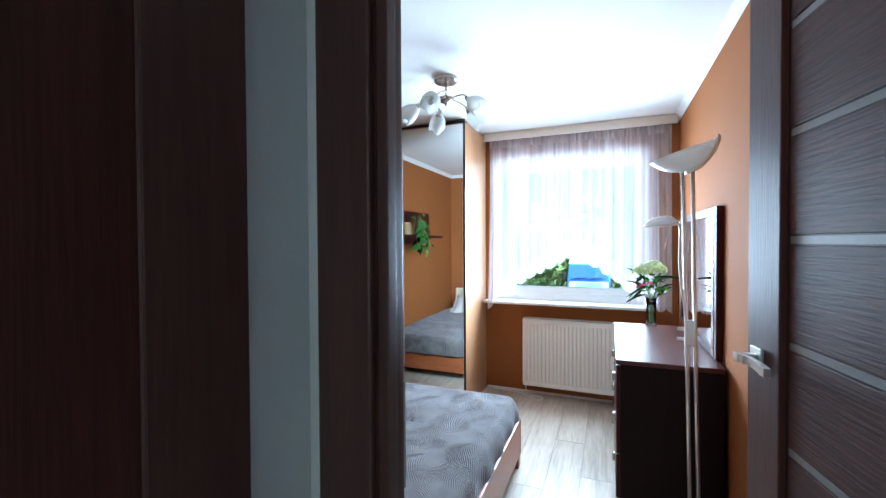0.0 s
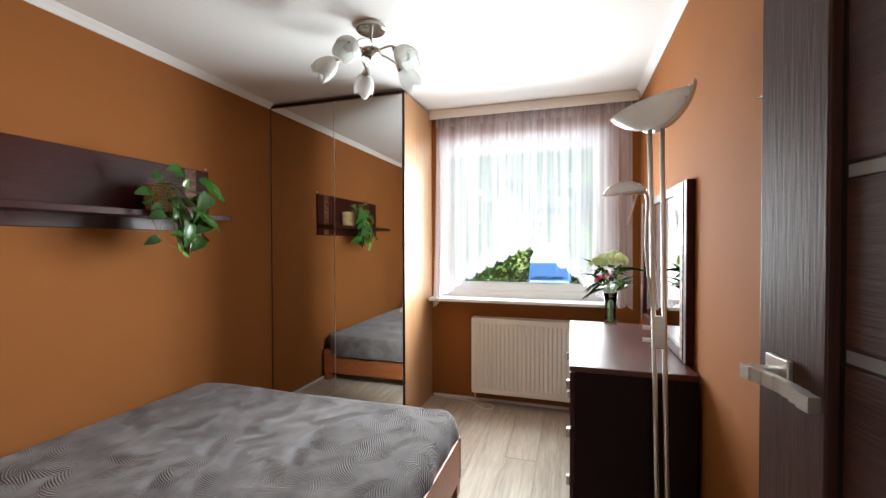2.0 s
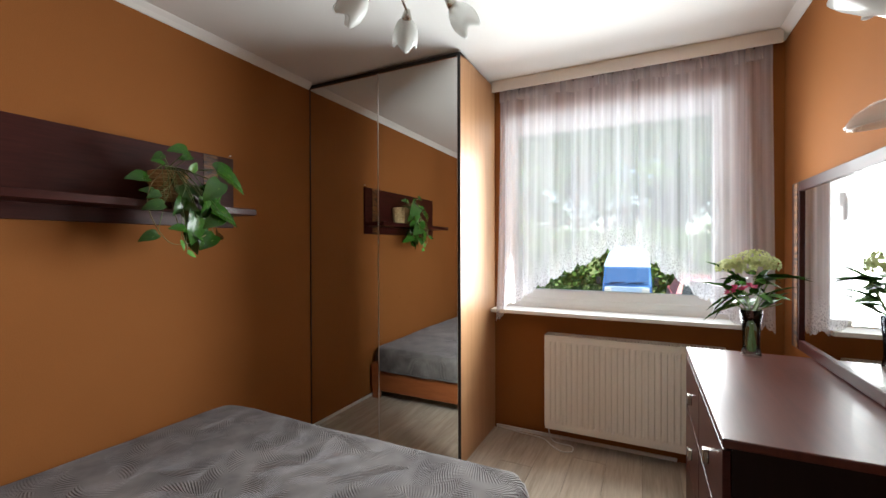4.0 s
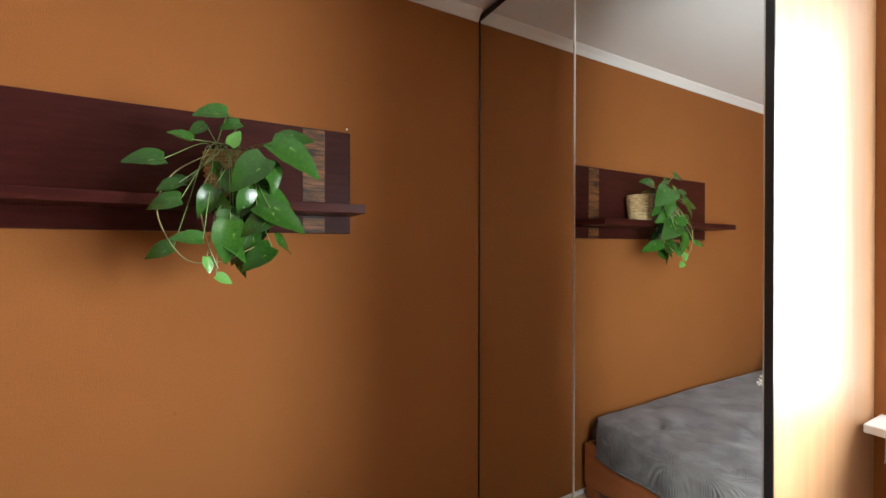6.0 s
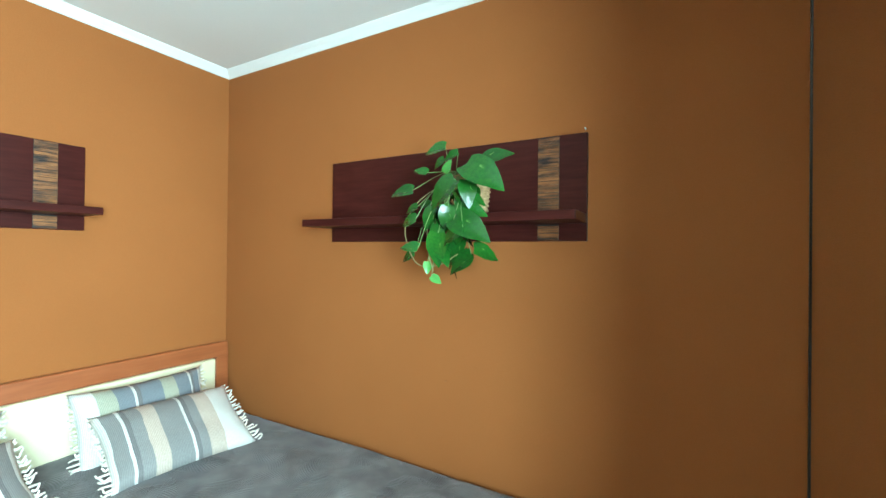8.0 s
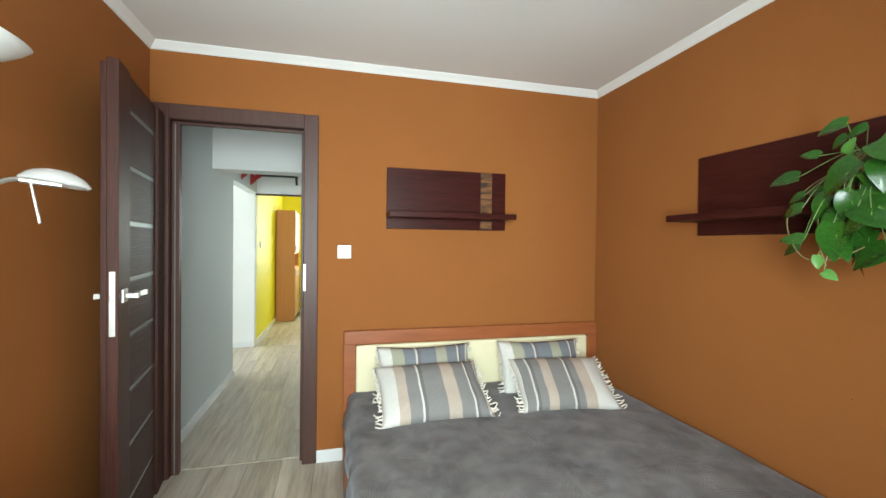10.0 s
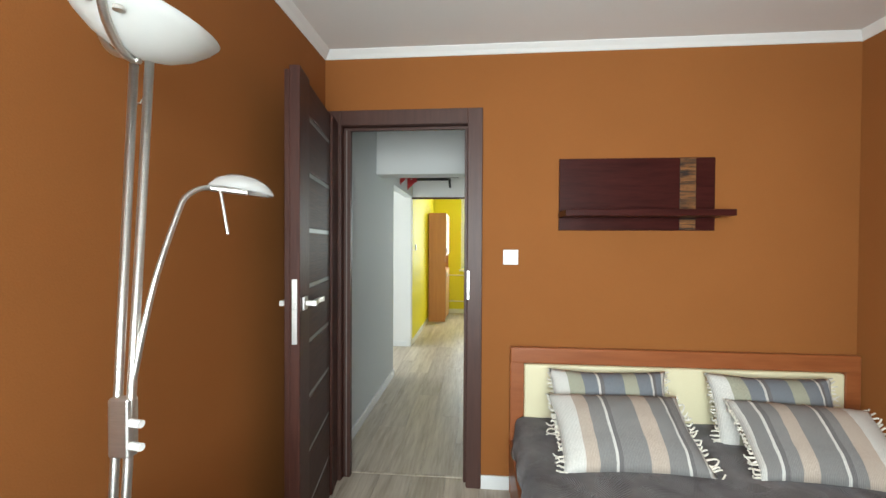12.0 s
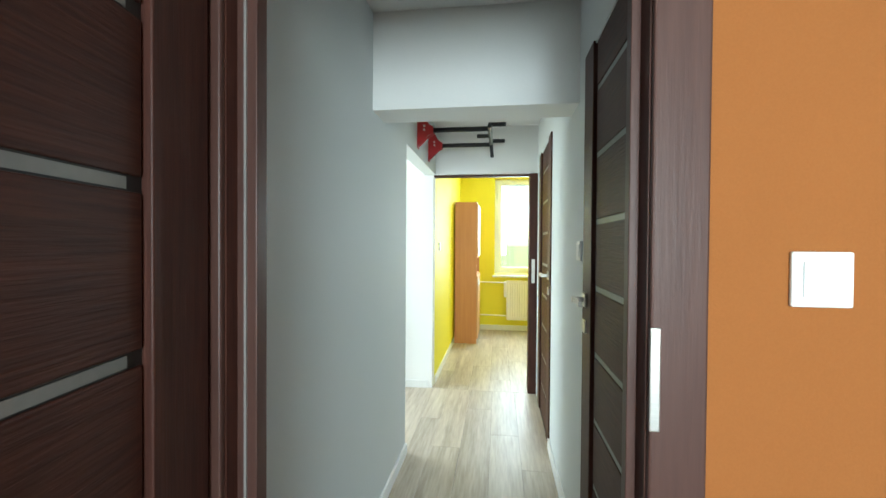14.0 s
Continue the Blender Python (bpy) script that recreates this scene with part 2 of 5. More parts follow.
def velvet():
    """Crushed grey velvet pressed with curved feathers, over soft lighter and darker clouds."""
    m = mat("grey_velvet", (0.168, 0.155, 0.148), 0.85, second=(0.078, 0.070, 0.068), spec=0.2, scale=4.5, bump=0.15, fine=13, amount=0.27)
    n, l = m.node_tree.nodes, m.node_tree.links
    b = n["Principled BSDF"]
    b.inputs["Sheen Weight"].default_value, b.inputs["Sheen Roughness"].default_value = 0.3, 0.4
    b.inputs["Sheen Tint"].default_value = (0.8, 0.78, 0.85, 1)

    def calc(op, a, c=None, d=None):
        k = n.new("ShaderNodeMath")
        k.operation = op
        for socket, val in zip(k.inputs, (a, c, d)):
            if isinstance(val, (int, float)):
                socket.default_value = val
            elif val is not None:
                l.new(val, socket)
        return k.outputs[0]

    co = n.new("ShaderNodeTexCoord")
    flat = n.new("ShaderNodeVectorMath")
    flat.operation = "MULTIPLY"
    flat.inputs[1].default_value = (1, 1, 0)
    l.new(co.outputs["Object"], flat.inputs[0])
    heights, shade = [], []
    for size, shift in ((5.0, 0.0), (5.6, 3.7)):
        move = n.new("ShaderNodeVectorMath")
        move.inputs[1].default_value = (shift, shift * 0.6, 0)
        l.new(flat.outputs[0], move.inputs[0])
        vor = n.new("ShaderNodeTexVoronoi")
        vor.voronoi_dimensions = "2D"
        vor.inputs["Scale"].default_value = size
        l.new(move.outputs[0], vor.inputs["Vector"])
        rel = n.new("ShaderNodeVectorMath")
        rel.operation = "SUBTRACT"
        l.new(move.outputs[0], rel.inputs[0]), l.new(vor.outputs["Position"], rel.inputs[1])
        tint = n.new("ShaderNodeSeparateColor")
        l.new(vor.outputs["Color"], tint.inputs[0])
        turn = n.new("ShaderNodeVectorRotate")
        turn.rotation_type = "Z_AXIS"
        l.new(rel.outputs[0], turn.inputs["Vector"]), l.new(calc("MULTIPLY", tint.outputs[0], 6.283), turn.inputs["Angle"])
        at = n.new("ShaderNodeSeparateXYZ")
        l.new(turn.outputs[0], at.inputs[0])
        x = at.outputs[0]
        y = calc("ADD", at.outputs[1], calc("MULTIPLY", calc("MULTIPLY", x, x), 2.2))
        ay = calc("ABSOLUTE", y)
        ribs = calc("SINE", calc("MULTIPLY", calc("ADD", x, calc("MULTIPLY", calc("POWER", ay, 0.8), 0.75)), 430.0))
        width = calc("SUBTRACT", 0.075, calc("MULTIPLY", calc("MULTIPLY", x, x), 4.2))
        inside = n.new("ShaderNodeMapRange")
        inside.inputs[1].default_value, inside.inputs[2].default_value = 0.0, 0.030
        l.new(calc("SUBTRACT", width, ay), inside.inputs[0])
        vein = n.new("ShaderNodeMapRange")
        vein.inputs[1].default_value, vein.inputs[2].default_value = 0.001, 0.004
        l.new(ay, vein.inputs[0])
        heights.append(calc("MULTIPLY", calc("MULTIPLY", ribs, vein.outputs[0]), inside.outputs[0]))
        shade.append(calc("MULTIPLY", inside.outputs[0], calc("SUBTRACT", tint.outputs[1], 0.45)))
    bp = n.new("ShaderNodeBump")
    bp.inputs["Strength"].default_value, bp.inputs["Distance"].default_value = 0.6, 0.0032
    l.new(calc("ADD", heights[0], calc("MULTIPLY", heights[1], 0.45)), bp.inputs["Height"])
    l.new(bp.outputs[0], b.inputs["Normal"])
    old = b.inputs["Base Color"].links[0].from_socket
    # sheen of the nap is put into the colour: rib crests paler, troughs darker
    hs = n.new("ShaderNodeHueSaturation")
    l.new(calc("ADD", 1.0, calc("ADD", calc("MULTIPLY", calc("ADD", shade[0], shade[1]), 0.10), calc("MULTIPLY", heights[0], 0.10))), hs.inputs["Value"])
    l.new(old, hs.inputs["Color"]), l.new(hs.outputs[0], b.inputs["Base Color"])
    return m


VELVET = velvet()


def striped(name, stops):
    """Woven cotton in stripes across the cushion, from the UV's first axis."""
    m = mat(name, (0.5, 0.5, 0.5), 0.9, bump=0.5, fine=300)
    n, l = m.node_tree.nodes, m.node_tree.links
    uv, sep, ramp = n.new("ShaderNodeUVMap"), n.new("ShaderNodeSeparateXYZ"), n.new("ShaderNodeValToRGB")
    uv.uv_map = "weave"
    l.new(uv.outputs[0], sep.inputs[0]), l.new(sep.outputs[0], ramp.inputs[0])
    ramp.color_ramp.interpolation = "CONSTANT"
    e = ramp.color_ramp.elements
    while len(e) > 1:
        e.remove(e[-1])
    e[0].position, e[0].color = 0.0, (*stops[0][1], 1)
    for p, c in stops[1:]:
        e.new(p).color = (*c, 1)
    mix, tex = n.new("ShaderNodeMix"), n.new("ShaderNodeTexNoise")
    mix.data_type, mix.blend_type = "RGBA", "MULTIPLY"
    mix.inputs[0].default_value = 0.35
    tex.inputs["Scale"].default_value = 160
    co = n.new("ShaderNodeTexCoord")
    l.new(co.outputs["Object"], tex.inputs["Vector"])
    l.new(ramp.outputs[0], mix.inputs[6]), l.new(tex.outputs[0], mix.inputs[7])
    # threads along the stripes, now paler, now darker, and stripes that wander a little
    thread, band, rib, soft = n.new("ShaderNodeMath"), n.new("ShaderNodeMapRange"), n.new("ShaderNodeMix"), n.new("ShaderNodeTexNoise")
    thread.operation = "SINE"
    times = n.new("ShaderNodeMath")
    times.operation = "MULTIPLY"
    times.inputs[1].default_value = 620.0
    l.new(sep.outputs[0], times.inputs[0]), l.new(times.outputs[0], thread.inputs[0]), l.new(thread.outputs[0], band.inputs[0])
    band.inputs[1].default_value, band.inputs[2].default_value, band.inputs[3].default_value, band.inputs[4].default_value = -1, 1, 0.80, 1.08
    rib.data_type, rib.blend_type = "RGBA", "MULTIPLY"
    rib.inputs[0].default_value = 1.0
    l.new(mix.outputs[2], rib.inputs[6]), l.new(band.outputs[0], rib.inputs[7])
    soft.inputs["Scale"].default_value = 5.0
    l.new(co.outputs["Object"], soft.inputs["Vector"])
    shift = n.new("ShaderNodeMath")
    shift.operation = "MULTIPLY_ADD"
    shift.inputs[1].default_value = 0.035
    l.new(soft.outputs[0], shift.inputs[0]), l.new(sep.outputs[0], shift.inputs[2])
    l.new(shift.outputs[0], ramp.inputs[0])
    l.new(rib.outputs[2], n["Principled BSDF"].inputs["Base Color"])
    return m


_w, _t, _g, _d, _bl, _ol = (0.76, 0.73, 0.68), (0.56, 0.46, 0.38), (0.270, 0.258, 0.250), (0.19, 0.175, 0.175), (0.22, 0.235, 0.262), (0.43, 0.42, 0.32)
STRIPE_A = striped("warm_striped_cotton", [(0, _w), (0.17, _t), (0.26, _g), (0.37, _w), (0.39, _d), (0.42, _g), (0.60, _t), (0.72, _g), (0.84, _w), (0.86, _d), (0.89, _g), (0.97, _w)])
STRIPE_B = striped("blue_striped_cotton", [(0, _w), (0.16, _ol), (0.28, _bl), (0.40, _w), (0.42, _d), (0.45, _bl), (0.62, _ol), (0.74, _bl), (0.86, _w), (0.88, _d), (0.91, _bl), (0.97, _w)])
STRIPE_C = striped("grey_striped_cotton", [(0, _w), (0.06, _g), (0.15, _w), (0.17, _d), (0.20, _g), (0.28, _t), (0.38, _g), (0.54, _w), (0.56, _d), (0.59, _g), (0.66, _t), (0.78, _w)])


def sheer():
    """Thin net: mostly clear, closer woven to lace flowers at the hem (the UV's second axis is the height over the hem)."""
    m = bpy.data.materials.new("white_sheer_net")
    m.use_nodes = True
    n, l = m.node_tree.nodes, m.node_tree.links
    n.remove(n["Principled BSDF"])
    clear, lit, dif = n.new("ShaderNodeBsdfTransparent"), n.new("ShaderNodeBsdfTranslucent"), n.new("ShaderNodeBsdfDiffuse")
    lit.inputs[0].default_value, dif.inputs[0].default_value = (0.88, 0.87, 0.92, 1), (0.86, 0.85, 0.90, 1)
    cloth, mix = n.new("ShaderNodeMixShader"), n.new("ShaderNodeMixShader")
    cloth.inputs[0].default_value = 0.5
    l.new(lit.outputs[0], cloth.inputs[1]), l.new(dif.outputs[0], cloth.inputs[2])
    uv, sep = n.new("ShaderNodeUVMap"), n.new("ShaderNodeSeparateXYZ")
    uv.uv_map = "weave"
    l.new(uv.outputs[0], sep.inputs[0])
    band = n.new("ShaderNodeMapRange")
    band.inputs[1].default_value, band.inputs[2].default_value, band.inputs[3].default_value, band.inputs[4].default_value = 0.03, 0.20, 1.0, 0.0
    l.new(sep.outputs[1], band.inputs[0])
    vor = n.new("ShaderNodeTexVoronoi")
    vor.feature = "DISTANCE_TO_EDGE"
    vor.inputs["Scale"].default_value = 78
    l.new(uv.outputs[0], vor.inputs["Vector"])
    thread = n.new("ShaderNodeMapRange")
    thread.inputs[1].default_value, thread.inputs[2].default_value, thread.inputs[3].default_value, thread.inputs[4].default_value = 0.02, 0.30, 0.74, 0.30
    l.new(vor.outputs[0], thread.inputs[0])
    weave = n.new("ShaderNodeTexNoise")
    weave.inputs["Scale"].default_value, weave.inputs["Detail"].default_value = 1.0, 2.0
    pleat = n.new("ShaderNodeMapping")
    pleat.inputs["Scale"].default_value = (17.0, 0.35, 1.0)
    l.new(uv.outputs[0], pleat.inputs[0]), l.new(pleat.outputs[0], weave.inputs["Vector"])
    base = n.new("ShaderNodeMapRange")
    base.inputs[1].default_value, base.inputs[2].default_value = 0.3, 0.7
    base.inputs[3].default_value, base.inputs[4].default_value = NET_LOW, NET_HIGH
    l.new(weave.outputs[0], base.inputs[0])
    pick = n.new("ShaderNodeMix")
    l.new(band.outputs[0], pick.inputs[0]), l.new(base.outputs[0], pick.inputs[2]), l.new(thread.outputs[0], pick.inputs[3])
    l.new(pick.outputs[0], mix.inputs[0]), l.new(clear.outputs[0], mix.inputs[1]), l.new(cloth.outputs[0], mix.inputs[2])
    l.new(mix.outputs[0], n["Material Output"].inputs[0])
    return m


NET_LOW, NET_HIGH = 0.27, 0.64
NET = sheer()
HEADING = mat("gathered_net_heading", (0.74, 0.72, 0.75), 0.9, second=(0.60, 0.58, 0.61), scale=30, stretch=(3, 3, 0.4), bump=0.3)
_n, _l = HEADING.node_tree.nodes, HEADING.node_tree.links
_clear, _lit, _half, _mix = _n.new("ShaderNodeBsdfTransparent"), _n.new("ShaderNodeBsdfTranslucent"), _n.new("ShaderNodeMixShader"), _n.new("ShaderNodeMixShader")
_lit.inputs[0].default_value, _half.inputs[0].default_value, _mix.inputs[0].default_value = (0.80, 0.78, 0.80, 1), 0.5, 0.62
_l.new(_n["Principled BSDF"].outputs[0], _half.inputs[1]), _l.new(_lit.outputs[0], _half.inputs[2])
_l.new(_clear.outputs[0], _mix.inputs[1]), _l.new(_half.outputs[0], _mix.inputs[2]), _l.new(_mix.outputs[0], _n["Material Output"].inputs[0])

# ---- mesh helpers ----


def box(bm, x0, x1, y0, y1, z0, z1, bevel=0.0, seg=2, m=None):
    made = bmesh.ops.create_cube(bm, size=1.0)["verts"]
    place = Matrix.Translation(((x0 + x1) / 2, (y0 + y1) / 2, (z0 + z1) / 2)) @ Matrix.Diagonal((abs(x1 - x0), abs(y1 - y0), abs(z1 - z0), 1))
    bmesh.ops.transform(bm, matrix=(m @ place) if m else place, verts=made)
    if bevel:
        edges = list({e for v in made for e in v.link_edges})
        bmesh.ops.bevel(bm, geom=edges, offset=bevel, segments=seg, affect="EDGES", profile=0.5)
    return bm


def boxes(*sizes, bevel=0.0):
    bm = bmesh.new()
    for s in sizes:
        box(bm, *s, bevel=bevel)
    return bm


def lathe(bm, rings, n=32, m=None, close=False):
    """Turns (radius, height) rings about z into a surface."""
    rows = []
    for r, z in rings:
        if r < 1e-5:
            rows.append([bm.verts.new((0, 0, z))])
        else:
            rows.append([bm.verts.new((r * math.cos(2 * math.pi * k / n), r * math.sin(2 * math.pi * k / n), z)) for k in range(n)])
    for a, b in zip(rows, rows[1:]):
        for k in range(n):
            q = [a[k % len(a)], a[(k + 1) % len(a)], b[(k + 1) % len(b)], b[k % len(b)]]
            q = list(dict.fromkeys(q))
            if len(q) > 2:
                bm.faces.new(q)
    if m:
        bmesh.ops.transform(bm, matrix=m, verts=[v for row in rows for v in row])
    return bm


def tube(bm, pts, r, n=10, taper=1.0):
    """A round bar through points."""
    pts = [Vector(p) for p in pts]
    rows, side = [], None
    for k, p in enumerate(pts):
        d = (pts[min(k + 1, len(pts) - 1)] - pts[max(k - 1, 0)]).normalized()
        side = d.orthogonal().normalized() if side is None else (side - d * side.dot(d)).normalized()
        up = d.cross(side)
        rr = r * (1 + (taper - 1) * k / max(1, len(pts) - 1))
        rows.append([bm.verts.new(p + rr * (math.cos(2 * math.pi * j / n) * side + math.sin(2 * math.pi * j / n) * up)) for j in range(n)])
    for a, b in zip(rows, rows[1:]):
        for j in range(n):
            bm.faces.new((a[j], a[(j + 1) % n], b[(j + 1) % n], b[j]))
    bm.faces.new(rows[0][::-1]), bm.faces.new(rows[-1])
    return bm


def bend(pts, steps=8):
    """A smooth line through points."""
    p = [Vector(q) for q in pts]
    p = [2 * p[0] - p[1], *p, 2 * p[-1] - p[-2]]
    out = []
    for a, b, c, d in zip(p, p[1:], p[2:], p[3:]):
        for k in range(steps):
            t = k / steps
            out.append(0.5 * (2 * b + (c - a) * t + (2 * a - 5 * b + 4 * c - d) * t * t + (3 * b - a - 3 * c + d) * t**3))
    return out + [p[-2]]


def part(name, bm, material, parent=None, label="", smooth=False, m=None):
    """Links a bmesh as one mesh object, under a thing or a part if one is given."""
    bmesh.ops.recalc_face_normals(bm, faces=bm.faces)
    data = bpy.data.meshes.new(name)
    bm.to_mesh(data)
    bm.free()
    data.materials.append(material)
    if smooth:
        for p in data.polygons:
            p.use_smooth = True
    ob = new(name, data)
    if m:
        ob.matrix_basis = m
    if parent:
        ob.parent = parent
    if label:
        ob["label"] = label
    return ob


def again(name, data, parent, m, label=""):
    """One more object on a mesh that is there already."""
    ob = new(name, data)
    ob.parent, ob.matrix_basis = parent, m
    return ob


def thing(name, m, label, category, group="", kind=""):
    ob = new(name)
    ob.empty_display_size = 0.05
    ob.matrix_basis = m
    return tagged(ob, label, category, group, kind)


def fixed(name, bm, material, label, category, smooth=False):
    return tagged(part(name, bm, material, smooth=smooth), label, category, kind="structure")


# ---- the rooms ----
XW, XE, YS, YN, TOP = -2.07, 0.746, 1.064, 4.42, 2.443   # the bedroom's inner faces
HW, HE, HS, HTOP = -0.174, 0.744, 1.000, 2.39              # the passage
WX0, WX1, WZ0, WZ1 = -0.850, 0.520, 0.862, 2.232           # the window's opening

wall_west = fixed("wall_west", boxes((XW - 0.2, XW, YS - 0.2, YN + 0.3, -0.05, TOP + 0.15)), PAINT, "orange-brown painted wall beside the bed", "wall")
wall_east = fixed("wall_east", boxes((XE, XE + 0.2, YS - 0.16, YN + 0.3, -0.05, TOP + 0.15)), PAINT, "orange-brown painted wall behind the chest of drawers", "wall")
wall_window = fixed("wall_window", boxes((XW, WX0, YN, YN + 0.3, -0.05, TOP + 0.15), (WX1, XE, YN, YN + 0.3, -0.05, TOP + 0.15), (WX0, WX1, YN, YN + 0.3, -0.05, WZ0 - 0.03), (WX0, WX1, YN, YN + 0.3, WZ1, TOP + 0.15)), PAINT, "orange-brown painted wall with the window opening", "wall")
DX0, DX1, DTOP = -0.085, 0.672, 2.06
wall_door = fixed("wall_door", boxes((XW, DX0, YS - 0.032, YS, -0.05, TOP + 0.15), (DX1, XE, YS - 0.032, YS, -0.05, TOP + 0.15), (DX0, DX1, YS - 0.032, YS, DTOP, TOP + 0.15)), PAINT, "orange-brown painted wall with the doorway", "wall")
wall_door_hall = fixed("wall_door_hall", boxes((XW, DX0, HS, YS - 0.032, -0.05, TOP + 0.15), (DX1, XE, HS, YS - 0.032, -0.05, TOP + 0.15), (DX0, DX1, HS, YS - 0.032, DTOP, TOP + 0.15)), GREYWALL, "pale grey passage face of the doorway wall", "wall")
ceiling = fixed("ceiling", boxes((XW - 0.05, XE + 0.05, YS - 0.05, YN + 0.05, TOP, TOP + 0.14)), WHITE, "matt white bedroom ceiling", "ceiling")


def cove(name, a, b, inward):
    """A small white cove along the top of a wall, from a to b."""
    a, b, w = Vector((*a, TOP)), Vector((*b, TOP)), Vector((*inward, 0))
    bm = bmesh.new()
    prof = [(0, 0), (0.040, 0), (0.039, -0.004), (0.020, -0.022), (0.006, -0.040), (0, -0.042)]
    rows = [[bm.verts.new(p + w * u + Vector((0, 0, v))) for u, v in prof] for p in (a, b)]
    for k in range(len(prof)):
        j = (k + 1) % len(prof)
        bm.faces.new((rows[0][k], rows[0][j], rows[1][j], rows[1][k]))
    bm.faces.new(rows[0][::-1]), bm.faces.new(rows[1])
    return fixed(name, bm, WHITE, "narrow white cove under the ceiling", "trim")


cove("trim_west", (XW, YS), (XW, 3.80), (1, 0)), cove("trim_door_wall", (XW, YS), (XE, YS), (0, 1)), cove("trim_east", (XE, YS), (XE, YN), (-1, 0))

# passage, side space and yellow room
D1A, D1B = 0.045, 0.785   # the near passage door in the west wall
D2A, D2B = -1.80, -1.00   # the far passage door
wall_passage_west = fixed("wall_passage_west", boxes((HW - 0.12, HW, D1B, HS, 0, 2.6), (HW - 0.12, HW, D1A, D1B, 2.06, 2.6), (HW - 0.12, HW, D2B, D1A, 0, 2.6), (HW - 0.12, HW, D2A, D2B, 2.06, 2.6), (HW - 0.12, HW, -2.12, D2A, 0, 2.6)), GREYWALL, "pale grey passage wall with two dark doors", "wall")
wall_passage_east = fixed("wall_passage_east", boxes((HE, HE + 0.10, -0.80, HS, 0, 2.6), (HE, HE + 0.10, -2.0, -0.80, 1.96, 2.6)), GREYWALL, "pale grey passage wall with a wide opening", "wall")
beam = fixed("beam", boxes((HW, HE, -0.30, -0.098, 1.946, 2.6)), WHITE, "white beam across the passage", "beam")
ceiling_passage = fixed("ceiling_passage", boxes((-1.9, 3.2, -2.12, HS, HTOP, HTOP + 0.2)), WHITE, "white passage ceiling", "ceiling")
wall_far = fixed("wall_far", boxes((0.765, 3.2, -2.12, -2.0, 0, 2.6), (HW, 0.765, -2.12, -2.0, 1.965, 2.6)), WHITE, "white wall over and beside the yellow room's doorway", "wall")
wall_side_north = fixed("wall_side_north", boxes((HE + 0.10, 3.2, -0.80, -0.73, 0, 2.6)), WHITE, "white wall of the side space", "wall")
wall_side_east = fixed("wall_side_east", boxes((3.2, 3.3, -2.12, -1.9, 0, 2.6), (3.2, 3.3, -0.95, -0.73, 0, 2.6), (3.2, 3.3, -1.9, -0.95, 0, 0.6), (3.2, 3.3, -1.9, -0.95, 2.2, 2.6)), WHITE, "white wall of the side space with a window opening", "wall")
YB, YE = -4.68, 0.765
YX0, YX1, YZ0, YZ1 = -1.05, 0.232, 0.85, 2.34
wall_yellow_east = fixed("wall_yellow_east", boxes((YE, YE + 0.1, YB - 0.3, -2.12, 0, 2.6)), YELLOW, "bright yellow painted wall", "wall")
wall_yellow_back = fixed("wall_yellow_back", boxes((YX1, YE, YB - 0.3, YB, 0, 2.6), (-1.9, YX0, YB - 0.3, YB, 0, 2.6), (YX0, YX1, YB - 0.3, YB, 0, YZ0), (YX0, YX1, YB - 0.3, YB, YZ1, 2.6)), YELLOW, "bright yellow wall with a window", "wall")
wall_yellow_west = fixed("wall_yellow_west", boxes((-2.0, -1.9, YB - 0.3, -2.12, 0, 2.6)), YELLOW, "bright yellow painted wall", "wall")
wall_yellow_front = fixed("wall_yellow_front", boxes((-1.9, HW, -2.24, -2.121, 0, 2.6)), YELLOW, "bright yellow wall beside the doorway", "wall")
ceiling_yellow = fixed("ceiling_yellow", boxes((-2.0, YE + 0.1, YB - 0.3, -2.121, 2.45, 2.6)), WHITE, "white ceiling of the yellow room", "ceiling")
# Unseen slab, added so that no sky light leaks in above the walls.
unseen_roof_slab = fixed("unseen_roof_slab", boxes((-2.6, 3.4, -5.2, 4.9, 2.62, 2.85)), OUTER, "unseen slab added over the rooms against light leaks", "roof")

# skirting
def skirting(name, x0, x1, y0, y1, h, label="white skirting board"):
    return fixed(name, boxes((x0, x1, y0, y1, 0.0, h), bevel=0.003), PVC, label, "baseboard")


skirting("baseboard_door_wall", -0.31, -0.150, YS, YS + 0.014, 0.075)
skirting("baseboard_west", XW, XW + 0.012, 2.6, 3.80, 0.022, "thin white bead along the floor")
skirting("baseboard_window", -0.89, 0.24, YN - 0.012, YN, 0.022, "thin white bead along the floor")
skirting("baseboard_east", XE - 0.012, XE, 1.10, YN - 0.02, 0.05)
skirting("baseboard_passage_east", HE - 0.014, HE, -0.80, HS, 0.07)
skirting("baseboard_passage_west", HW, HW + 0.014, -1.0, 0.0, 0.07)
skirting("baseboard_far", 0.805, 2.2, -2.0, -1.986, 0.07)
skirting("baseboard_yellow_east", YE - 0.014, YE, -3.74, -2.13, 0.07)
skirting("baseboard_yellow_back", -1.2, YE, YB, YB + 0.014, 0.08)

# ---- the bedroom's window ----


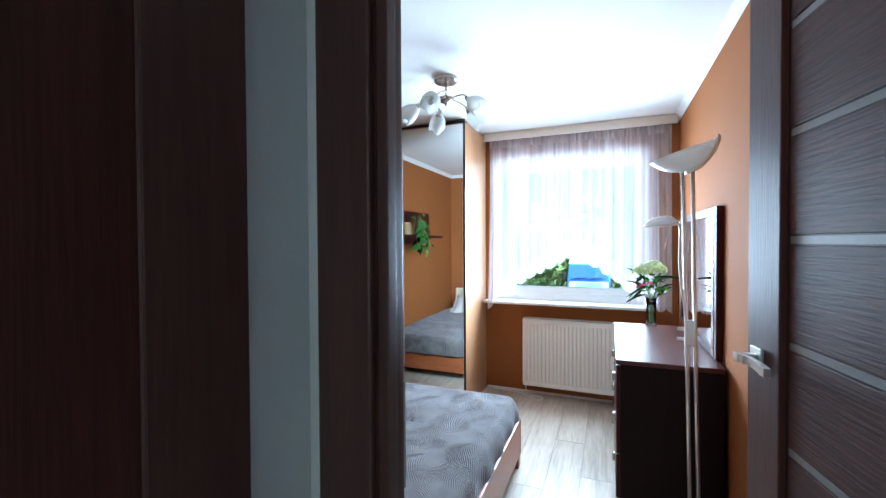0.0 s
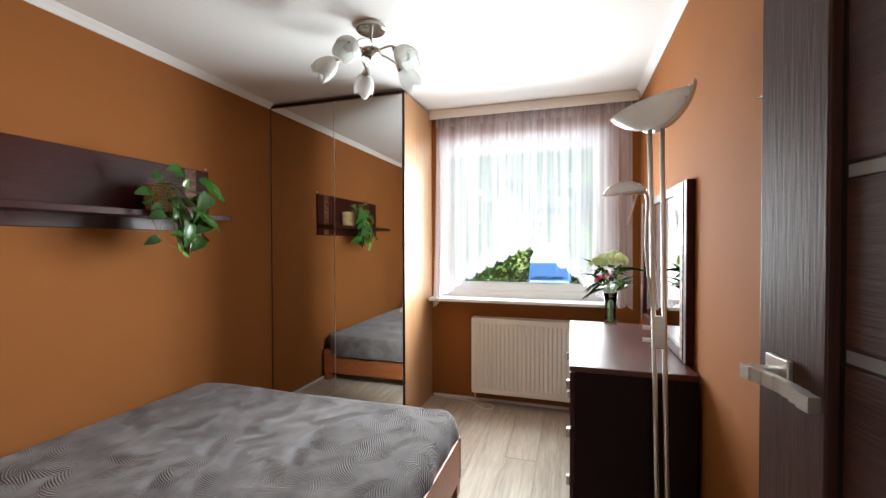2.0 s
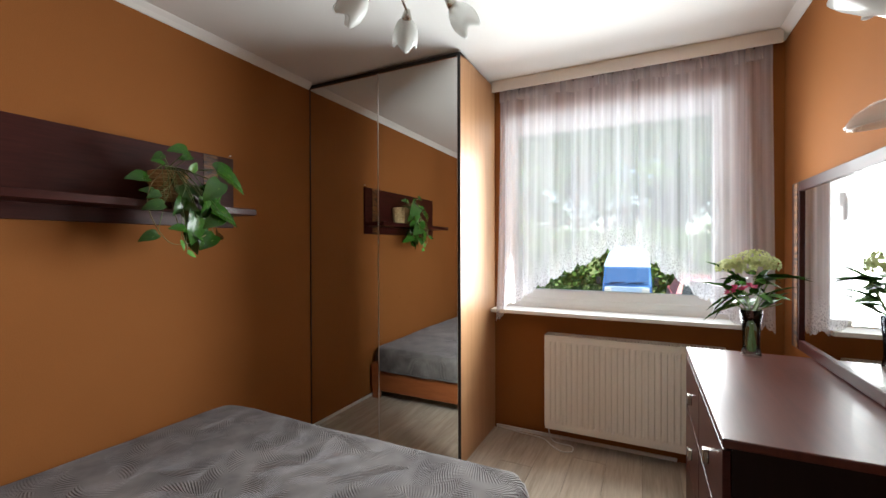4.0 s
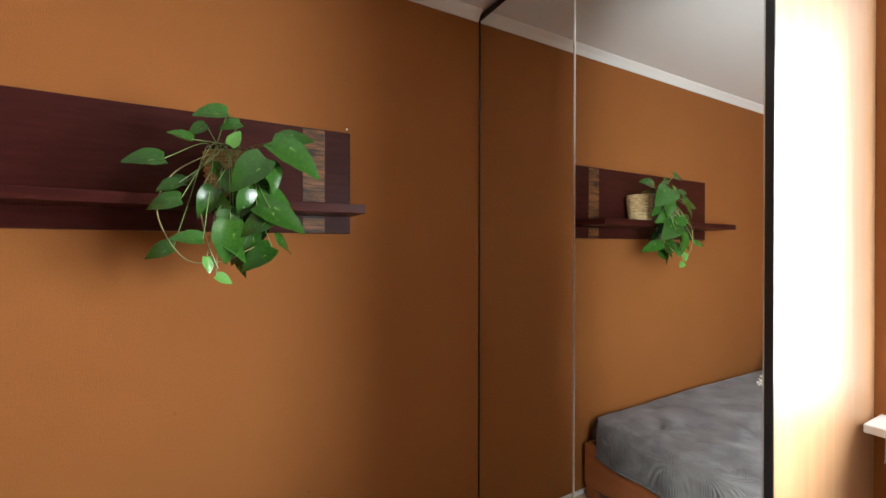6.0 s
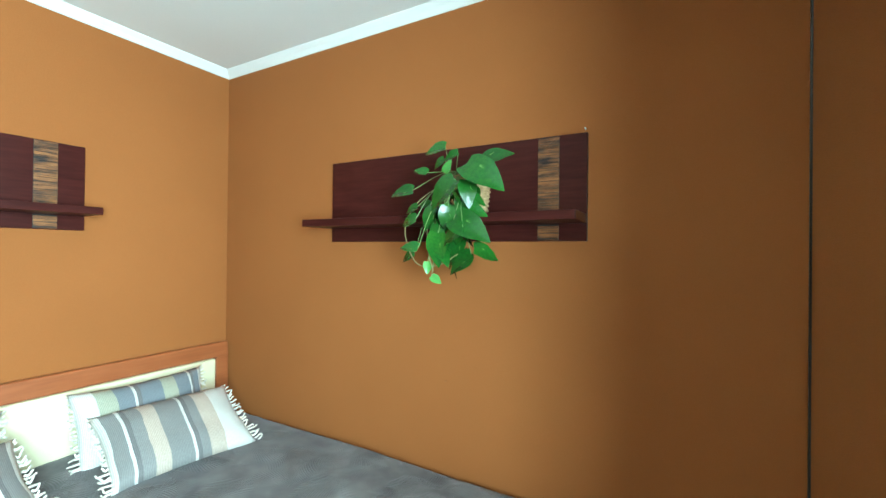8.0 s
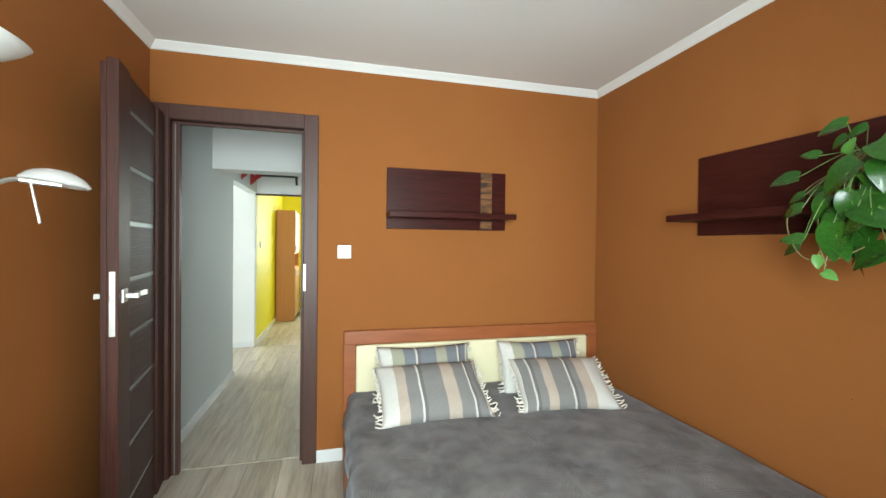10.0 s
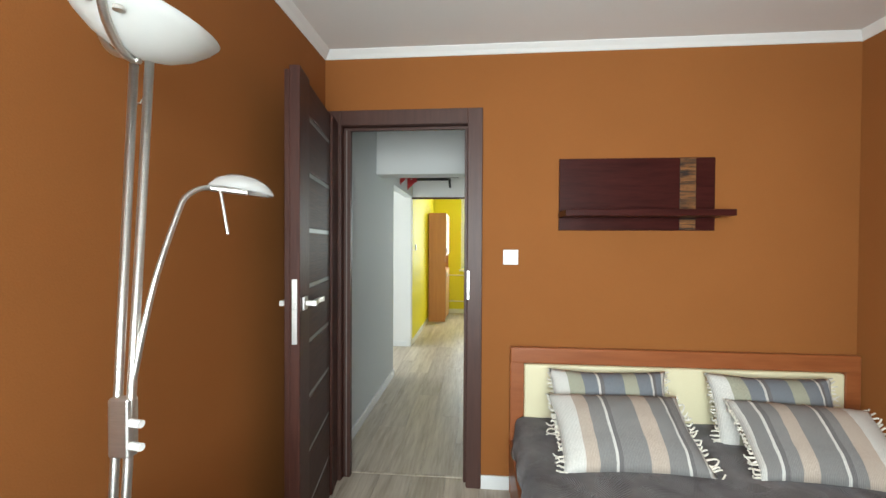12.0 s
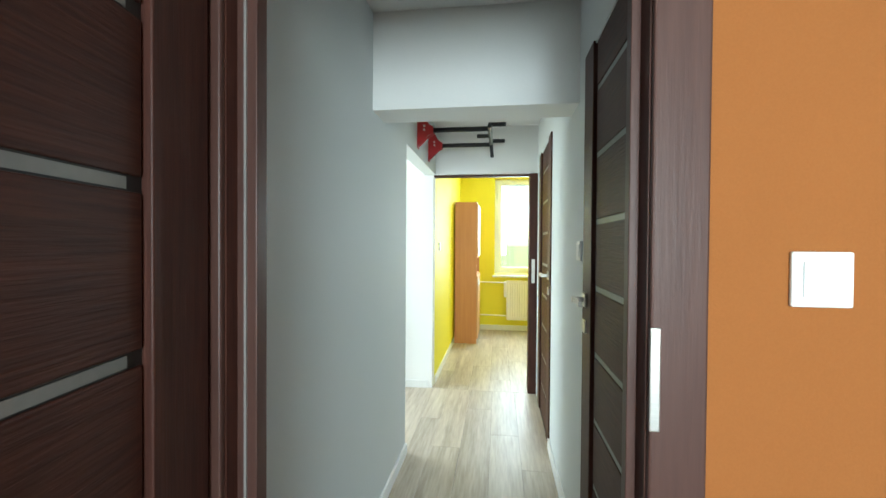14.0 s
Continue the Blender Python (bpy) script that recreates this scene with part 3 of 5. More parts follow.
def window(name, x0, x1, z0, z1, y, out, label):
    """A white plastic window of one wide sash: frame, sash bars and pane. out: +1 where outdoors lies towards +y."""
    w = thing(name, pose(0, 0, 0), label, "window", kind="structure")
    a, b = sorted((y, y + out * 0.07))
    c, d = sorted((y - out * 0.012, y + out * 0.055))
    f, s = 0.045, 0.062
    part("window_frame", boxes((x0, x0 + f, a, b, z0, z1), (x1 - f, x1, a, b, z0, z1), (x0 + f, x1 - f, a, b, z0, z0 + f), (x0 + f, x1 - f, a, b, z1 - f, z1), bevel=0.004), PVC, w)
    i0, i1, k0, k1 = x0 + f - 0.008, x1 - f + 0.008, z0 + f - 0.008, z1 - f + 0.008
    part("sash", boxes((i0, i0 + s, c, d, k0, k1), (i1 - s, i1, c, d, k0, k1), (i0 + s, i1 - s, c, d, k0, k0 + s), (i0 + s, i1 - s, c, d, k1 - s, k1), bevel=0.006), PVC, w)
    g = part("pane", boxes((i0 + s - 0.01, i1 - s + 0.01, y + out * 0.025 - 0.003, y + out * 0.025 + 0.003, k0 + s - 0.01, k1 - s + 0.01)), PANE, w)
    g.visible_shadow = False
    h = boxes((i1 - 0.045, i1 - 0.017, c - 0.012, c, (z0 + z1) / 2 - 0.035, (z0 + z1) / 2 + 0.035), (i1 - 0.040, i1 - 0.022, c - 0.045, c - 0.030, (z0 + z1) / 2 - 0.11, (z0 + z1) / 2 + 0.012), (i1 - 0.038, i1 - 0.024, c - 0.035, c - 0.010, (z0 + z1) / 2 - 0.008, (z0 + z1) / 2 + 0.008), bevel=0.003)
    part("handle", h, PVC, w)
    return w


window("window_1", WX0, WX1, 0.895, WZ1 - 0.06, 4.475, 1, "white plastic window with a single wide pane")
fixed("window_head_strip", boxes((WX0, WX1, 4.475, 4.54, WZ1 - 0.06, WZ1)), PVC, "white filler strip over the window frame", "trim")
fixed("window_foot_strip", boxes((WX0, WX1, 4.478, 4.54, WZ0 + 0.001, 0.896)), PVC, "white filler strip under the window frame", "trim")
sill = fixed("window_sill", boxes((WX0 - 0.04, WX1 + 0.02, 4.285, 4.56, WZ0 - 0.022, WZ0 + 0.003), bevel=0.004), PVC, "white window sill over the radiator", "window sill")
window("window_2", YX0, YX1, YZ0 + 0.02, YZ1, YB - 0.1, -1, "white plastic window in the yellow room")
fixed("window_sill_yellow", boxes((YX0 - 0.03, YX1 + 0.03, YB - 0.14, YB + 0.05, YZ0 - 0.03, YZ0), bevel=0.004), PVC, "white window sill in the yellow room", "window sill")

# ---- doors ----


def casing(name, x0, x1, top, y_room, y_hall, w, label):
    """Door lining with flat casings on both faces of the wall. x0, x1, top: the casing's inner edges."""
    t = thing(name, pose(0, 0, 0), label, "door frame", kind="structure")
    for nm, ya, yb in (("casing", y_room, y_room + 0.014), ("casing", y_hall - 0.014, y_hall)):
        bm = boxes((x0 - w, x0, ya, yb, 0.0, top + w), (x1, x1 + w, ya, yb, 0.0, top + w), (x0, x1, ya, yb, top, top + w), bevel=0.004)
        part(nm, bm, CASING, t)
    part("lining", boxes((x0 - 0.018, x0 + 0.002, y_hall, y_room, 0, top - 0.002), (x1 - 0.002, x1 + 0.018, y_hall, y_room, 0, top - 0.002), (x0 - 0.018, x1 + 0.018, y_hall, y_room, top - 0.002, top + 0.018)), WENGE, t)
    part("stop", boxes((x0 + 0.002, x0 + 0.018, y_hall, y_room - 0.040, 0, top - 0.018), (x1 - 0.042, x1 - 0.002, y_hall, y_room - 0.030, 0, top - 0.018), (x0 + 0.002, x1 - 0.002, y_hall, y_room - 0.040, top - 0.018, top - 0.002), bevel=0.002), CASING, t)
    part("seal", boxes((x1 - 0.023, x1 - 0.018, y_room - 0.0301, y_room - 0.026, 0.01, top - 0.019)), SEAL, t, "pale grey rubber seal")
    part("strike_plate", boxes((x0 - 0.015, x0 + 0.001, y_room + 0.012, y_room + 0.0165, 1.052, 1.212), bevel=0.002), STEEL, t, "bright steel strike plate")
    return t


casing("door_frame_1", -0.067, 0.650, 2.027, YS, HS, 0.083, "dark brown door casing round the bedroom doorway")


def door(name, m, width, height, label, plate=True, locks=True):
    """A leaf on its hinge at x = 0, reaching along +x: stiles, boards across, and narrow glass strips between them."""
    d = thing(name, m, label, "door", kind="structure")
    th, sunk, lock, hinge, step, strip = 0.020, 0.008, 0.145, 0.140, 0.2378, 0.022
    x0, x1 = hinge, width - lock
    part("stile", boxes((0, x0, -th, th, 0, height), bevel=0.003), WENGE, d)
    part("stile", boxes((x1, width, -th, th, 0, height), bevel=0.003), WENGE, d)
    # core coloured black, which puts the shade of the grooves into its colour
    part("core", boxes((x0, x1, -0.004, 0.004, 0.01, height - 0.01)), BLACK, d)
    cuts = [0.0] + [z for z in (1.170 + step * k for k in range(-4, 4)) if 0.1 < z < height - 0.1] + [height]
    for za, zb in zip(cuts, cuts[1:]):
        a, b = za + (strip / 2 if za else 0), zb - (strip / 2 if zb < height else 0)
        part("board", boxes((x0 + 0.004, x1 - 0.012, -sunk, sunk, a, b), bevel=0.003), WENGE_H, d)
        if zb < height:
            part("glass_strip", boxes((x0 + 0.030, x1 - 0.012, -0.0052, 0.0052, b + 0.003, b + strip - 0.003)), FROST, d, "pale frosted glass strip")
    for s in (-1, 1):
        hx = width - 0.058
        bm = bmesh.new()
        box(bm, hx - 0.026, hx + 0.026, s * th, s * (th + 0.009), 1.09, 1.142, bevel=0.002)
        box(bm, hx - 0.010, hx + 0.010, s * (th + 0.009), s * (th + 0.045), 1.106, 1.126, bevel=0.003)
        row = [(hx + 0.012 - 0.146 * k / 7, s * (th + 0.047 - 0.010 * math.sin(k / 7 * math.pi)), 1.116) for k in range(8)]
        for p, q in zip(row, row[1:]):
            box(bm, q[0], p[0] + 0.001, min(p[1], q[1]) - 0.005, max(p[1], q[1]) + 0.005, 1.106, 1.126)
        part("door_handle", bm, STEEL, d, "satin steel lever handle on a square rose")
        if locks:
            part("keyhole_plate", boxes((hx - 0.024, hx + 0.024, s * th, s * (th + 0.008), 0.99, 1.038), bevel=0.002), STEEL, d)
    if plate:
        part("lock_plate", boxes((width, width + 0.0025, -0.010, 0.010, 0.965, 1.215), bevel=0.001), STEEL, d, "bright steel lock plate in the edge")
        part("latch", boxes((width + 0.002, width + 0.010, -0.006, 0.006, 1.10, 1.125), bevel=0.002), STEEL, d)
    return d


LEAF_TURN = math.degrees(math.atan2(0.749, -0.116))
leaf = door("door_1", pose(0.684, 1.092, 0.008, 0, 0, LEAF_TURN), 0.757, 2.032, "open dark wenge door with narrow glass strips", locks=False)
part("rebate", boxes((0.02, 0.747, -0.042, -0.0205, 0.008, 2.020), bevel=0.003), WENGE, leaf)
door("door_2", pose(HW - 0.012, 0.775, 0.01, 0, 0, -90), 0.725, 2.06, "closed dark wenge door in the passage", plate=False)
door("door_3", pose(HW - 0.012, -1.79, 0.01, 0, 0, 90), 0.775, 2.06, "closed dark wenge door at the end of the passage", plate=False)


def side_casing(name, y0, y1, label):
    return fixed(name, boxes((HW, HW + 0.012, y0, y1, 0, 2.13), bevel=0.003), CASING, label, "door frame")


side_casing("door_frame_2", 0.772, 0.887, "dark brown casing of the near passage door")
jamb = thing("door_frame_3", pose(0, 0, 0), "dark brown frame of the yellow room's doorway", "door frame", kind="structure")
part("jamb", boxes((HW + 0.001, HW + 0.072, -2.14, -1.985, 0, 1.962), bevel=0.003), WENGE, jamb)
part("head", boxes((HW + 0.072, 0.762, -2.10, -2.03, 1.945, 1.963)), WENGE, jamb)
part("strike_plate", boxes((HW + 0.022, HW + 0.05, -1.9848, -1.982, 0.99, 1.20), bevel=0.001), STEEL, jamb)

# ---- wardrobe ----
GX0, GX1, GY, GT = XW + 0.002, -0.902, 3.803, 2.424


def wardrobe():
    w = thing("wardrobe", pose(0, 0, 0), "tall built-in wardrobe with mirrored sliding doors and a light beech side", "wardrobe")
    part("side_panel", boxes((GX1 - 0.018, GX1, GY + 0.002, YN - 0.002, 0, GT), bevel=0.001), BEECH, w, "light beech side panel")
    part("carcass", boxes((GX0, GX1 - 0.018, GY + 0.06, YN - 0.004, 0.0, GT - 0.002)), BEECH, w)
    part("top_track", boxes((GX0, GX1, GY - 0.004, GY + 0.055, GT - 0.014, GT + 0.004), bevel=0.001), BLACK, w, "thin black top track")
    part("bottom_track", boxes((GX0, GX1 - 0.002, GY - 0.004, GY + 0.055, 0.0, 0.012), bevel=0.001), BLACK, w)
    part("edge_profile", boxes((GX1 - 0.016, GX1 + 0.0015, GY - 0.005, GY + 0.001, 0.012, GT - 0.014)), BLACK, w)
    mid = -1.484
    for a, b, dy in ((GX0 + 0.001, mid, 0.004), (mid, GX1 - 0.017, 0.0)):
        d = part("door", boxes((a, b, GY + dy + 0.004, GY + dy + 0.02, 0.014, GT - 0.016)), BEECH, w)
        part("mirror", boxes((a + 0.005, b - 0.003, GY + dy, GY + dy + 0.0035, 0.022, GT - 0.022)), MIRROR, d, "clear mirror glass")
        part("profile", boxes((a, a + 0.005, GY + dy - 0.003, GY + dy + 0.004, 0.014, GT - 0.016), (b - 0.003, b, GY + dy - 0.003, GY + dy + 0.004, 0.014, GT - 0.016)), BLACK if dy else STEEL, d)
    return w


wardrobe()

# ---- bed ----
BX0, BX1, BY0, BY1 = -2.035, -0.305, 1.07, 3.135


def bed():
    b = thing("bed", pose(0, 0, 0), "double bed with a cherry wood frame and cream padded headboard", "bed")
    for s in (-1, 1):
        top = BX1 if s > 0 else BX0 - 0.028
        part("headboard_post", boxes((top - 0.075 * (s > 0), top + 0.075 * (s < 0), 1.068, 1.104, 0.0, 0.728), bevel=0.006), CHERRY, b)
    part("headboard_rail", boxes((BX0 - 0.028, BX1, 1.068, 1.106, 0.715, 0.803), bevel=0.010), CHERRY, b)
    pad = bmesh.new()
    box(pad, BX0 + 0.055, BX1 - 0.075, 1.069, 1.116, 0.28, 0.714, bevel=0.014, seg=3)
    part("headboard_pad", pad, CREAM, b, "cream leather headboard pad", smooth=False)
    part("side_rail", boxes((BX1 - 0.030, BX1, 1.106, BY1 - 0.03, 0.075, 0.300), bevel=0.008), CHERRY, b)
    part("side_rail", boxes((BX0, BX0 + 0.030, 1.106, BY1 - 0.03, 0.075, 0.300), bevel=0.008), CHERRY, b)
    part("foot_rail", boxes((BX0, BX1, BY1 - 0.032, BY1, 0.075, 0.300), bevel=0.010), CHERRY, b)
    for x, y in ((BX0 + 0.004, BY1 - 0.07), (BX1 - 0.064, BY1 - 0.07), (BX0 + 0.004, 1.12), (BX1 - 0.064, 1.12)):
        part("leg", boxes((x, x + 0.06, y, y + 0.062, 0, 0.12), bevel=0.006), CHERRY, b)
    part("mattress", boxes((BX0 + 0.035, BX1 - 0.035, 1.118, BY1 - 0.04, 0.20, 0.395), bevel=0.04), CREAM, b)
    return b


bed()


def bedspread():
    """A draped cover: flat on the mattress, rolled over its sides, with a wavy hem and soft corners."""
    nx, ny = 110, 130
    bm = bmesh.new()
    hem = 0.135
    X0, X1, Y0, Y1, Z = BX0 - 0.012, BX1 - 0.026, 1.120, BY1 + 0.014, 0.432
    r, ROUND = 0.055, 0.16
    rows = []
    for j in range(ny + 1):
        row = []
        for i in range(nx + 1):
            u = X0 - hem + (X1 - X0 + 2 * hem) * i / nx
            v = Y0 + (Y1 - Y0 + hem) * j / ny
            dx = max(X0 - u, (u - X1) * 0.72, 0.0)
            dy = max(v - Y1, 0.0)
            d = min(math.hypot(dx, dy), hem * 1.18)
            ox = (X0 if u < X0 else X1 if u > X1 else u)
            oy = min(v, Y1)
            # soft rounded shoulder
            inx, iny = min(u - X0, X1 - u), Y1 - v
            ex, ey = max(0, r - max(inx, 0)) / r, max(0, r - max(iny, 0)) / r
            e = min(1.0, math.hypot(ex, ey))
            z = Z - r * (1 - math.sqrt(max(0.0, 1 - e * e * 0.92)))
            corner = (0.014 if u > (X0 + X1) / 2 else 0.085) * min(1.0, ex * ey * 1.4)
            w = 0.008 * math.sin(u * 23 + 1.7 * math.sin(v * 5)) + 0.008 * math.sin(v * 27 + 1.1 * math.sin(u * 7))
            side = 0.012 + w * 0.8
            dirx, diry = ((u - ox) / (dx + 1e-9) if dx else 0.0), (1.0 if dy else 0.0)
            k = math.hypot(dirx, diry) or 1.0
            x = ox + dirx / k * side * min(1, d * 25) - corner * (1 if u > (X0 + X1) / 2 else -1)
            y = oy + diry / k * side * min(1, d * 25) - corner
            z -= d
            n = noise.noise((u * 2.1, v * 2.1, 0.3)) * 0.007 + noise.noise((u * 7, v * 7, 4.0)) * 0.0035
            if d == 0:
                z += n
            # the corner by the wall hangs round
            qx, qy = (X0 + ROUND - x) / ROUND, (y - (Y1 - ROUND)) / ROUND
            if qx > 0 and qy > 0:
                px, py = qx * math.sqrt(max(0.1, 1 - min(qy, 1.1) ** 2 / 2)), qy * math.sqrt(max(0.1, 1 - min(qx, 1.1) ** 2 / 2))
                x, y = X0 + ROUND - px * ROUND, Y1 - ROUND + py * ROUND
            row.append(bm.verts.new((max(x, XW + 0.006), y, z)))
        rows.append(row)
    for a, b in zip(rows, rows[1:]):
        for i in range(nx):
            bm.faces.new((a[i], a[i + 1], b[i + 1], b[i]))
    edge = [tuple(r[0].co) for r in rows] + [tuple(v.co) for v in rows[-1][1:-1]] + [tuple(r[-1].co) for r in reversed(rows)]
    t = thing("bedspread", pose(0, 0, 0), "grey crushed velvet bedspread draped over the bed", "bedspread")
    ob = part("cover", bm, VELVET, t, smooth=True)
    s = ob.modifiers.new("thickness", "SOLIDIFY")
    s.thickness, s.offset = 0.006, -1
    part("hem", tube(bmesh.new(), edge, 0.0055, 7), VELVET, t, "rolled grey hem", smooth=True)
    return t


bedspread()

# ---- chest of drawers, mirror, radiator ----
CX0, CX1, CY0, CY1, CZ = 0.244, 0.728, 2.845, 3.917, 0.803


def chest():
    c = thing("chest_of_drawers", pose(0, 0, 0), "dark brown chest of drawers with a polished top", "chest of drawers")
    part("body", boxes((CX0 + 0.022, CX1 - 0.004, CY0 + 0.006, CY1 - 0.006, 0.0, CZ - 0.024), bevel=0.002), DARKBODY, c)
    part("top", boxes((CX0, CX1, CY0, CY1, CZ - 0.024, CZ), bevel=0.004), MAHOG_TOP, c, "glossy red-brown top")
    rows, cols = 3, 2
    zs = [0.07 + (CZ - 0.10) * k / rows for k in range(rows + 1)]
    ys = [CY0 + 0.012 + (CY1 - CY0 - 0.024) * k / cols for k in range(cols + 1)]
    for za, zb in zip(zs, zs[1:]):
        for ya, yb in zip(ys, ys[1:]):
            d = part("drawer", boxes((CX0 + 0.002, CX0 + 0.022, ya + 0.003, yb - 0.003, za + 0.003, zb - 0.003), bevel=0.003), MAHOG, c)
            ym = (ya + yb) / 2
            zm = (za + zb) / 2 - 0.022
            grip = boxes((CX0 - 0.015, CX0 + 0.003, ym - 0.013, ym + 0.013, zm - 0.022, zm + 0.022), bevel=0.003)
            part("handle", grip, NICKEL, d, "small square steel pull")
    return c


chest()


def wall_mirror():
    y0, y1, z0, z1, xf = 2.985, 4.16, 0.806, 1.592, 0.712
    t = thing("wall_mirror", pose(0, 0, 0), "wide mirror in a dark frame with cane inlays", "mirror")
    w = 0.105
    part("frame", boxes((xf, XE - 0.001, y0, y0 + w, z0, z1), (xf, XE - 0.001, y1 - w, y1, z0, z1), (xf, XE - 0.001, y0 + w, y1 - w, z0, z0 + 0.045), (xf, XE - 0.001, y0 + w, y1 - w, z1 - 0.045, z1), bevel=0.003), MAHOG, t)
    part("glass", boxes((xf + 0.012, xf + 0.016, y0 + w - 0.002, y1 - w + 0.002, z0 + 0.044, z1 - 0.044)), MIRROR, t, "clear mirror glass")
    for y in (y0 + 0.045, y1 - 0.090):
        part("inlay", boxes((xf - 0.003, xf + 0.002, y, y + 0.045, z0 + 0.006, z1 - 0.006)), CANE, t, "strip of split cane")
    return t


wall_mirror()


def radiator(name, x0, x1, y0, y1, z0, z1, face, label, ribs=True):
    """A panel radiator with pressed ribs, end covers and a grille on top. face: -1 where its front looks to -y."""
    r = thing(name, pose(0, 0, 0), label, "radiator")
    bm = bmesh.new()
    yf, yb = (y0, y1) if face < 0 else (y1, y0)
    n = max(2, int((x1 - x0 - 0.06) / 0.0335))
    cols = [(x0 + 0.004, 0.0), (x0 + 0.022, 0.0)]
    for k in range(n):
        a = x0 + 0.03 + (x1 - x0 - 0.06) * k / n
        s = (x1 - x0 - 0.06) / n
        cols += [(a + 0.15 * s, 0.0), (a + 0.32 * s, 0.006), (a + 0.68 * s, 0.006), (a + 0.85 * s, 0.0)]
    cols += [(x1 - 0.022, 0.0), (x1 - 0.004, 0.0)]
    zr = [z0, z0 + 0.035, z0 + 0.055, z1 - 0.055, z1 - 0.035, z1 - 0.01]
    grid = [[bm.verts.new((x, yf - face * (d if 1 < k < 4 else 0.0), z)) for x, d in cols] for k, z in enumerate(zr)]
    for a, b in zip(grid, grid[1:]):
        for i in range(len(cols) - 1):
            bm.faces.new((a[i], a[i + 1], b[i + 1], b[i]))
    part("front_panel", bm, ENAMEL, r)
    part("back_panel", boxes((x0 + 0.006, x1 - 0.006, min(yb, yb + face * 0.02), max(yb, yb + face * 0.02), z0, z1 - 0.012)), ENAMEL, r)
    for x in (x0, x1 - 0.006):
        part("end_cover", boxes((x, x + 0.006, min(yf, yb), max(yf, yb), z0 + 0.02, z1), bevel=0.002), ENAMEL, r)
    g = bmesh.new()
    lo, hi = min(yf, yb), max(yf, yb)
    box(g, x0 + 0.006, x1 - 0.006, lo, lo + 0.010, z1 - 0.012, z1), box(g, x0 + 0.006, x1 - 0.006, hi - 0.010, hi, z1 - 0.012, z1)
    k = x0 + 0.012
    while k < x1 - 0.02:
        box(g, k, k + 0.006, lo + 0.010, hi - 0.010, z1 - 0.010, z1 - 0.002)
        k += 0.018
    part("top_grille", g, ENAMEL, r)
    return r


radiator("radiator", -0.525, 0.475, 4.302, 4.405, 0.103, 0.714, -1, "white ribbed panel radiator under the window")
rad2 = radiator("radiator", -0.75, 0.045, YB + 0.03, YB + 0.12, 0.18, 0.775, 1, "white panel radiator under the yellow room's window")
for z in (0.74, 0.235):
    part("pipe", tube(bmesh.new(), bend([(0.05, YB + 0.07, z), (0.25, YB + 0.06, z + 0.004), (YE - 0.01, YB + 0.05, z + 0.006)], 4), 0.010), ENAMEL, rad2, "white heating pipe")
part("valve", boxes((0.046, 0.085, YB + 0.055, YB + 0.10, 0.52, 0.76), bevel=0.012), PVC, rad2)

# ---- outdoors ----
GZ = -1.0
ground = fixed("ground", boxes((-400, 400, -400, 400, GZ - 0.3, GZ)), GRASS, "sunlit meadow grass around the house", "ground")
fixed("road", boxes((-60, 60, 11.0, 19.0, GZ - 0.1, GZ + 0.012)), ASPHALT, "grey asphalt parking strip beyond the window", "road")
blind = thing("roller_blind", pose(0, 0, 0), "pale green roller blind let down a little outside the pane", "blind")
part("cloth", boxes((WX0 + 0.02, WX1 - 0.02, 4.640, 4.643, 1.905, WZ1 - 0.05)), BLIND, blind)
part("bottom_bar", boxes((WX0 + 0.02, WX1 - 0.02, 4.634, 4.649, 1.890, 1.906), bevel=0.003), PVC, blind)
part("roller", tube(bmesh.new(), [(WX0 + 0.01, 4.645, WZ1 - 0.03), (WX1 - 0.01, 4.645, WZ1 - 0.03)], 0.024, 16), PVC, blind)

# ---- curtain and its rail ----
rail = thing("curtain_rail", pose(0, 0, 0), "cream ceiling curtain rail across the window wall", "curtain rail")
part("cover", boxes((-0.899, 0.722, 4.338, 4.350, 2.366, TOP - 0.001), bevel=0.003), ENAMEL, rail)
part("track", boxes((-0.899, 0.720, 4.350, 4.412, 2.413, TOP - 0.001)), PVC, rail)


def hem(x):
    """Height of the curtain's hem: long at both sides, arched over the middle, in scallops."""
    if x < -0.08:
        t = max(0.0, (x + 0.848) / 0.768)
        z = 0.845 + 0.47 * t**0.82 - 0.05 * max(0.0, 1 - t * 8)
    elif x < 0.42:
        t = (x + 0.08) / 0.50
        z = 1.315 - 0.34 * t**1.25
    else:
        z = 0.975 - 0.105 * min(1.0, (x - 0.42) / 0.12)
    z -= 0.034 * abs(math.sin((x + 0.845) * math.pi / 0.088)) ** 0.7
    return z - 0.010 * abs(math.sin(x * math.pi / 0.024))


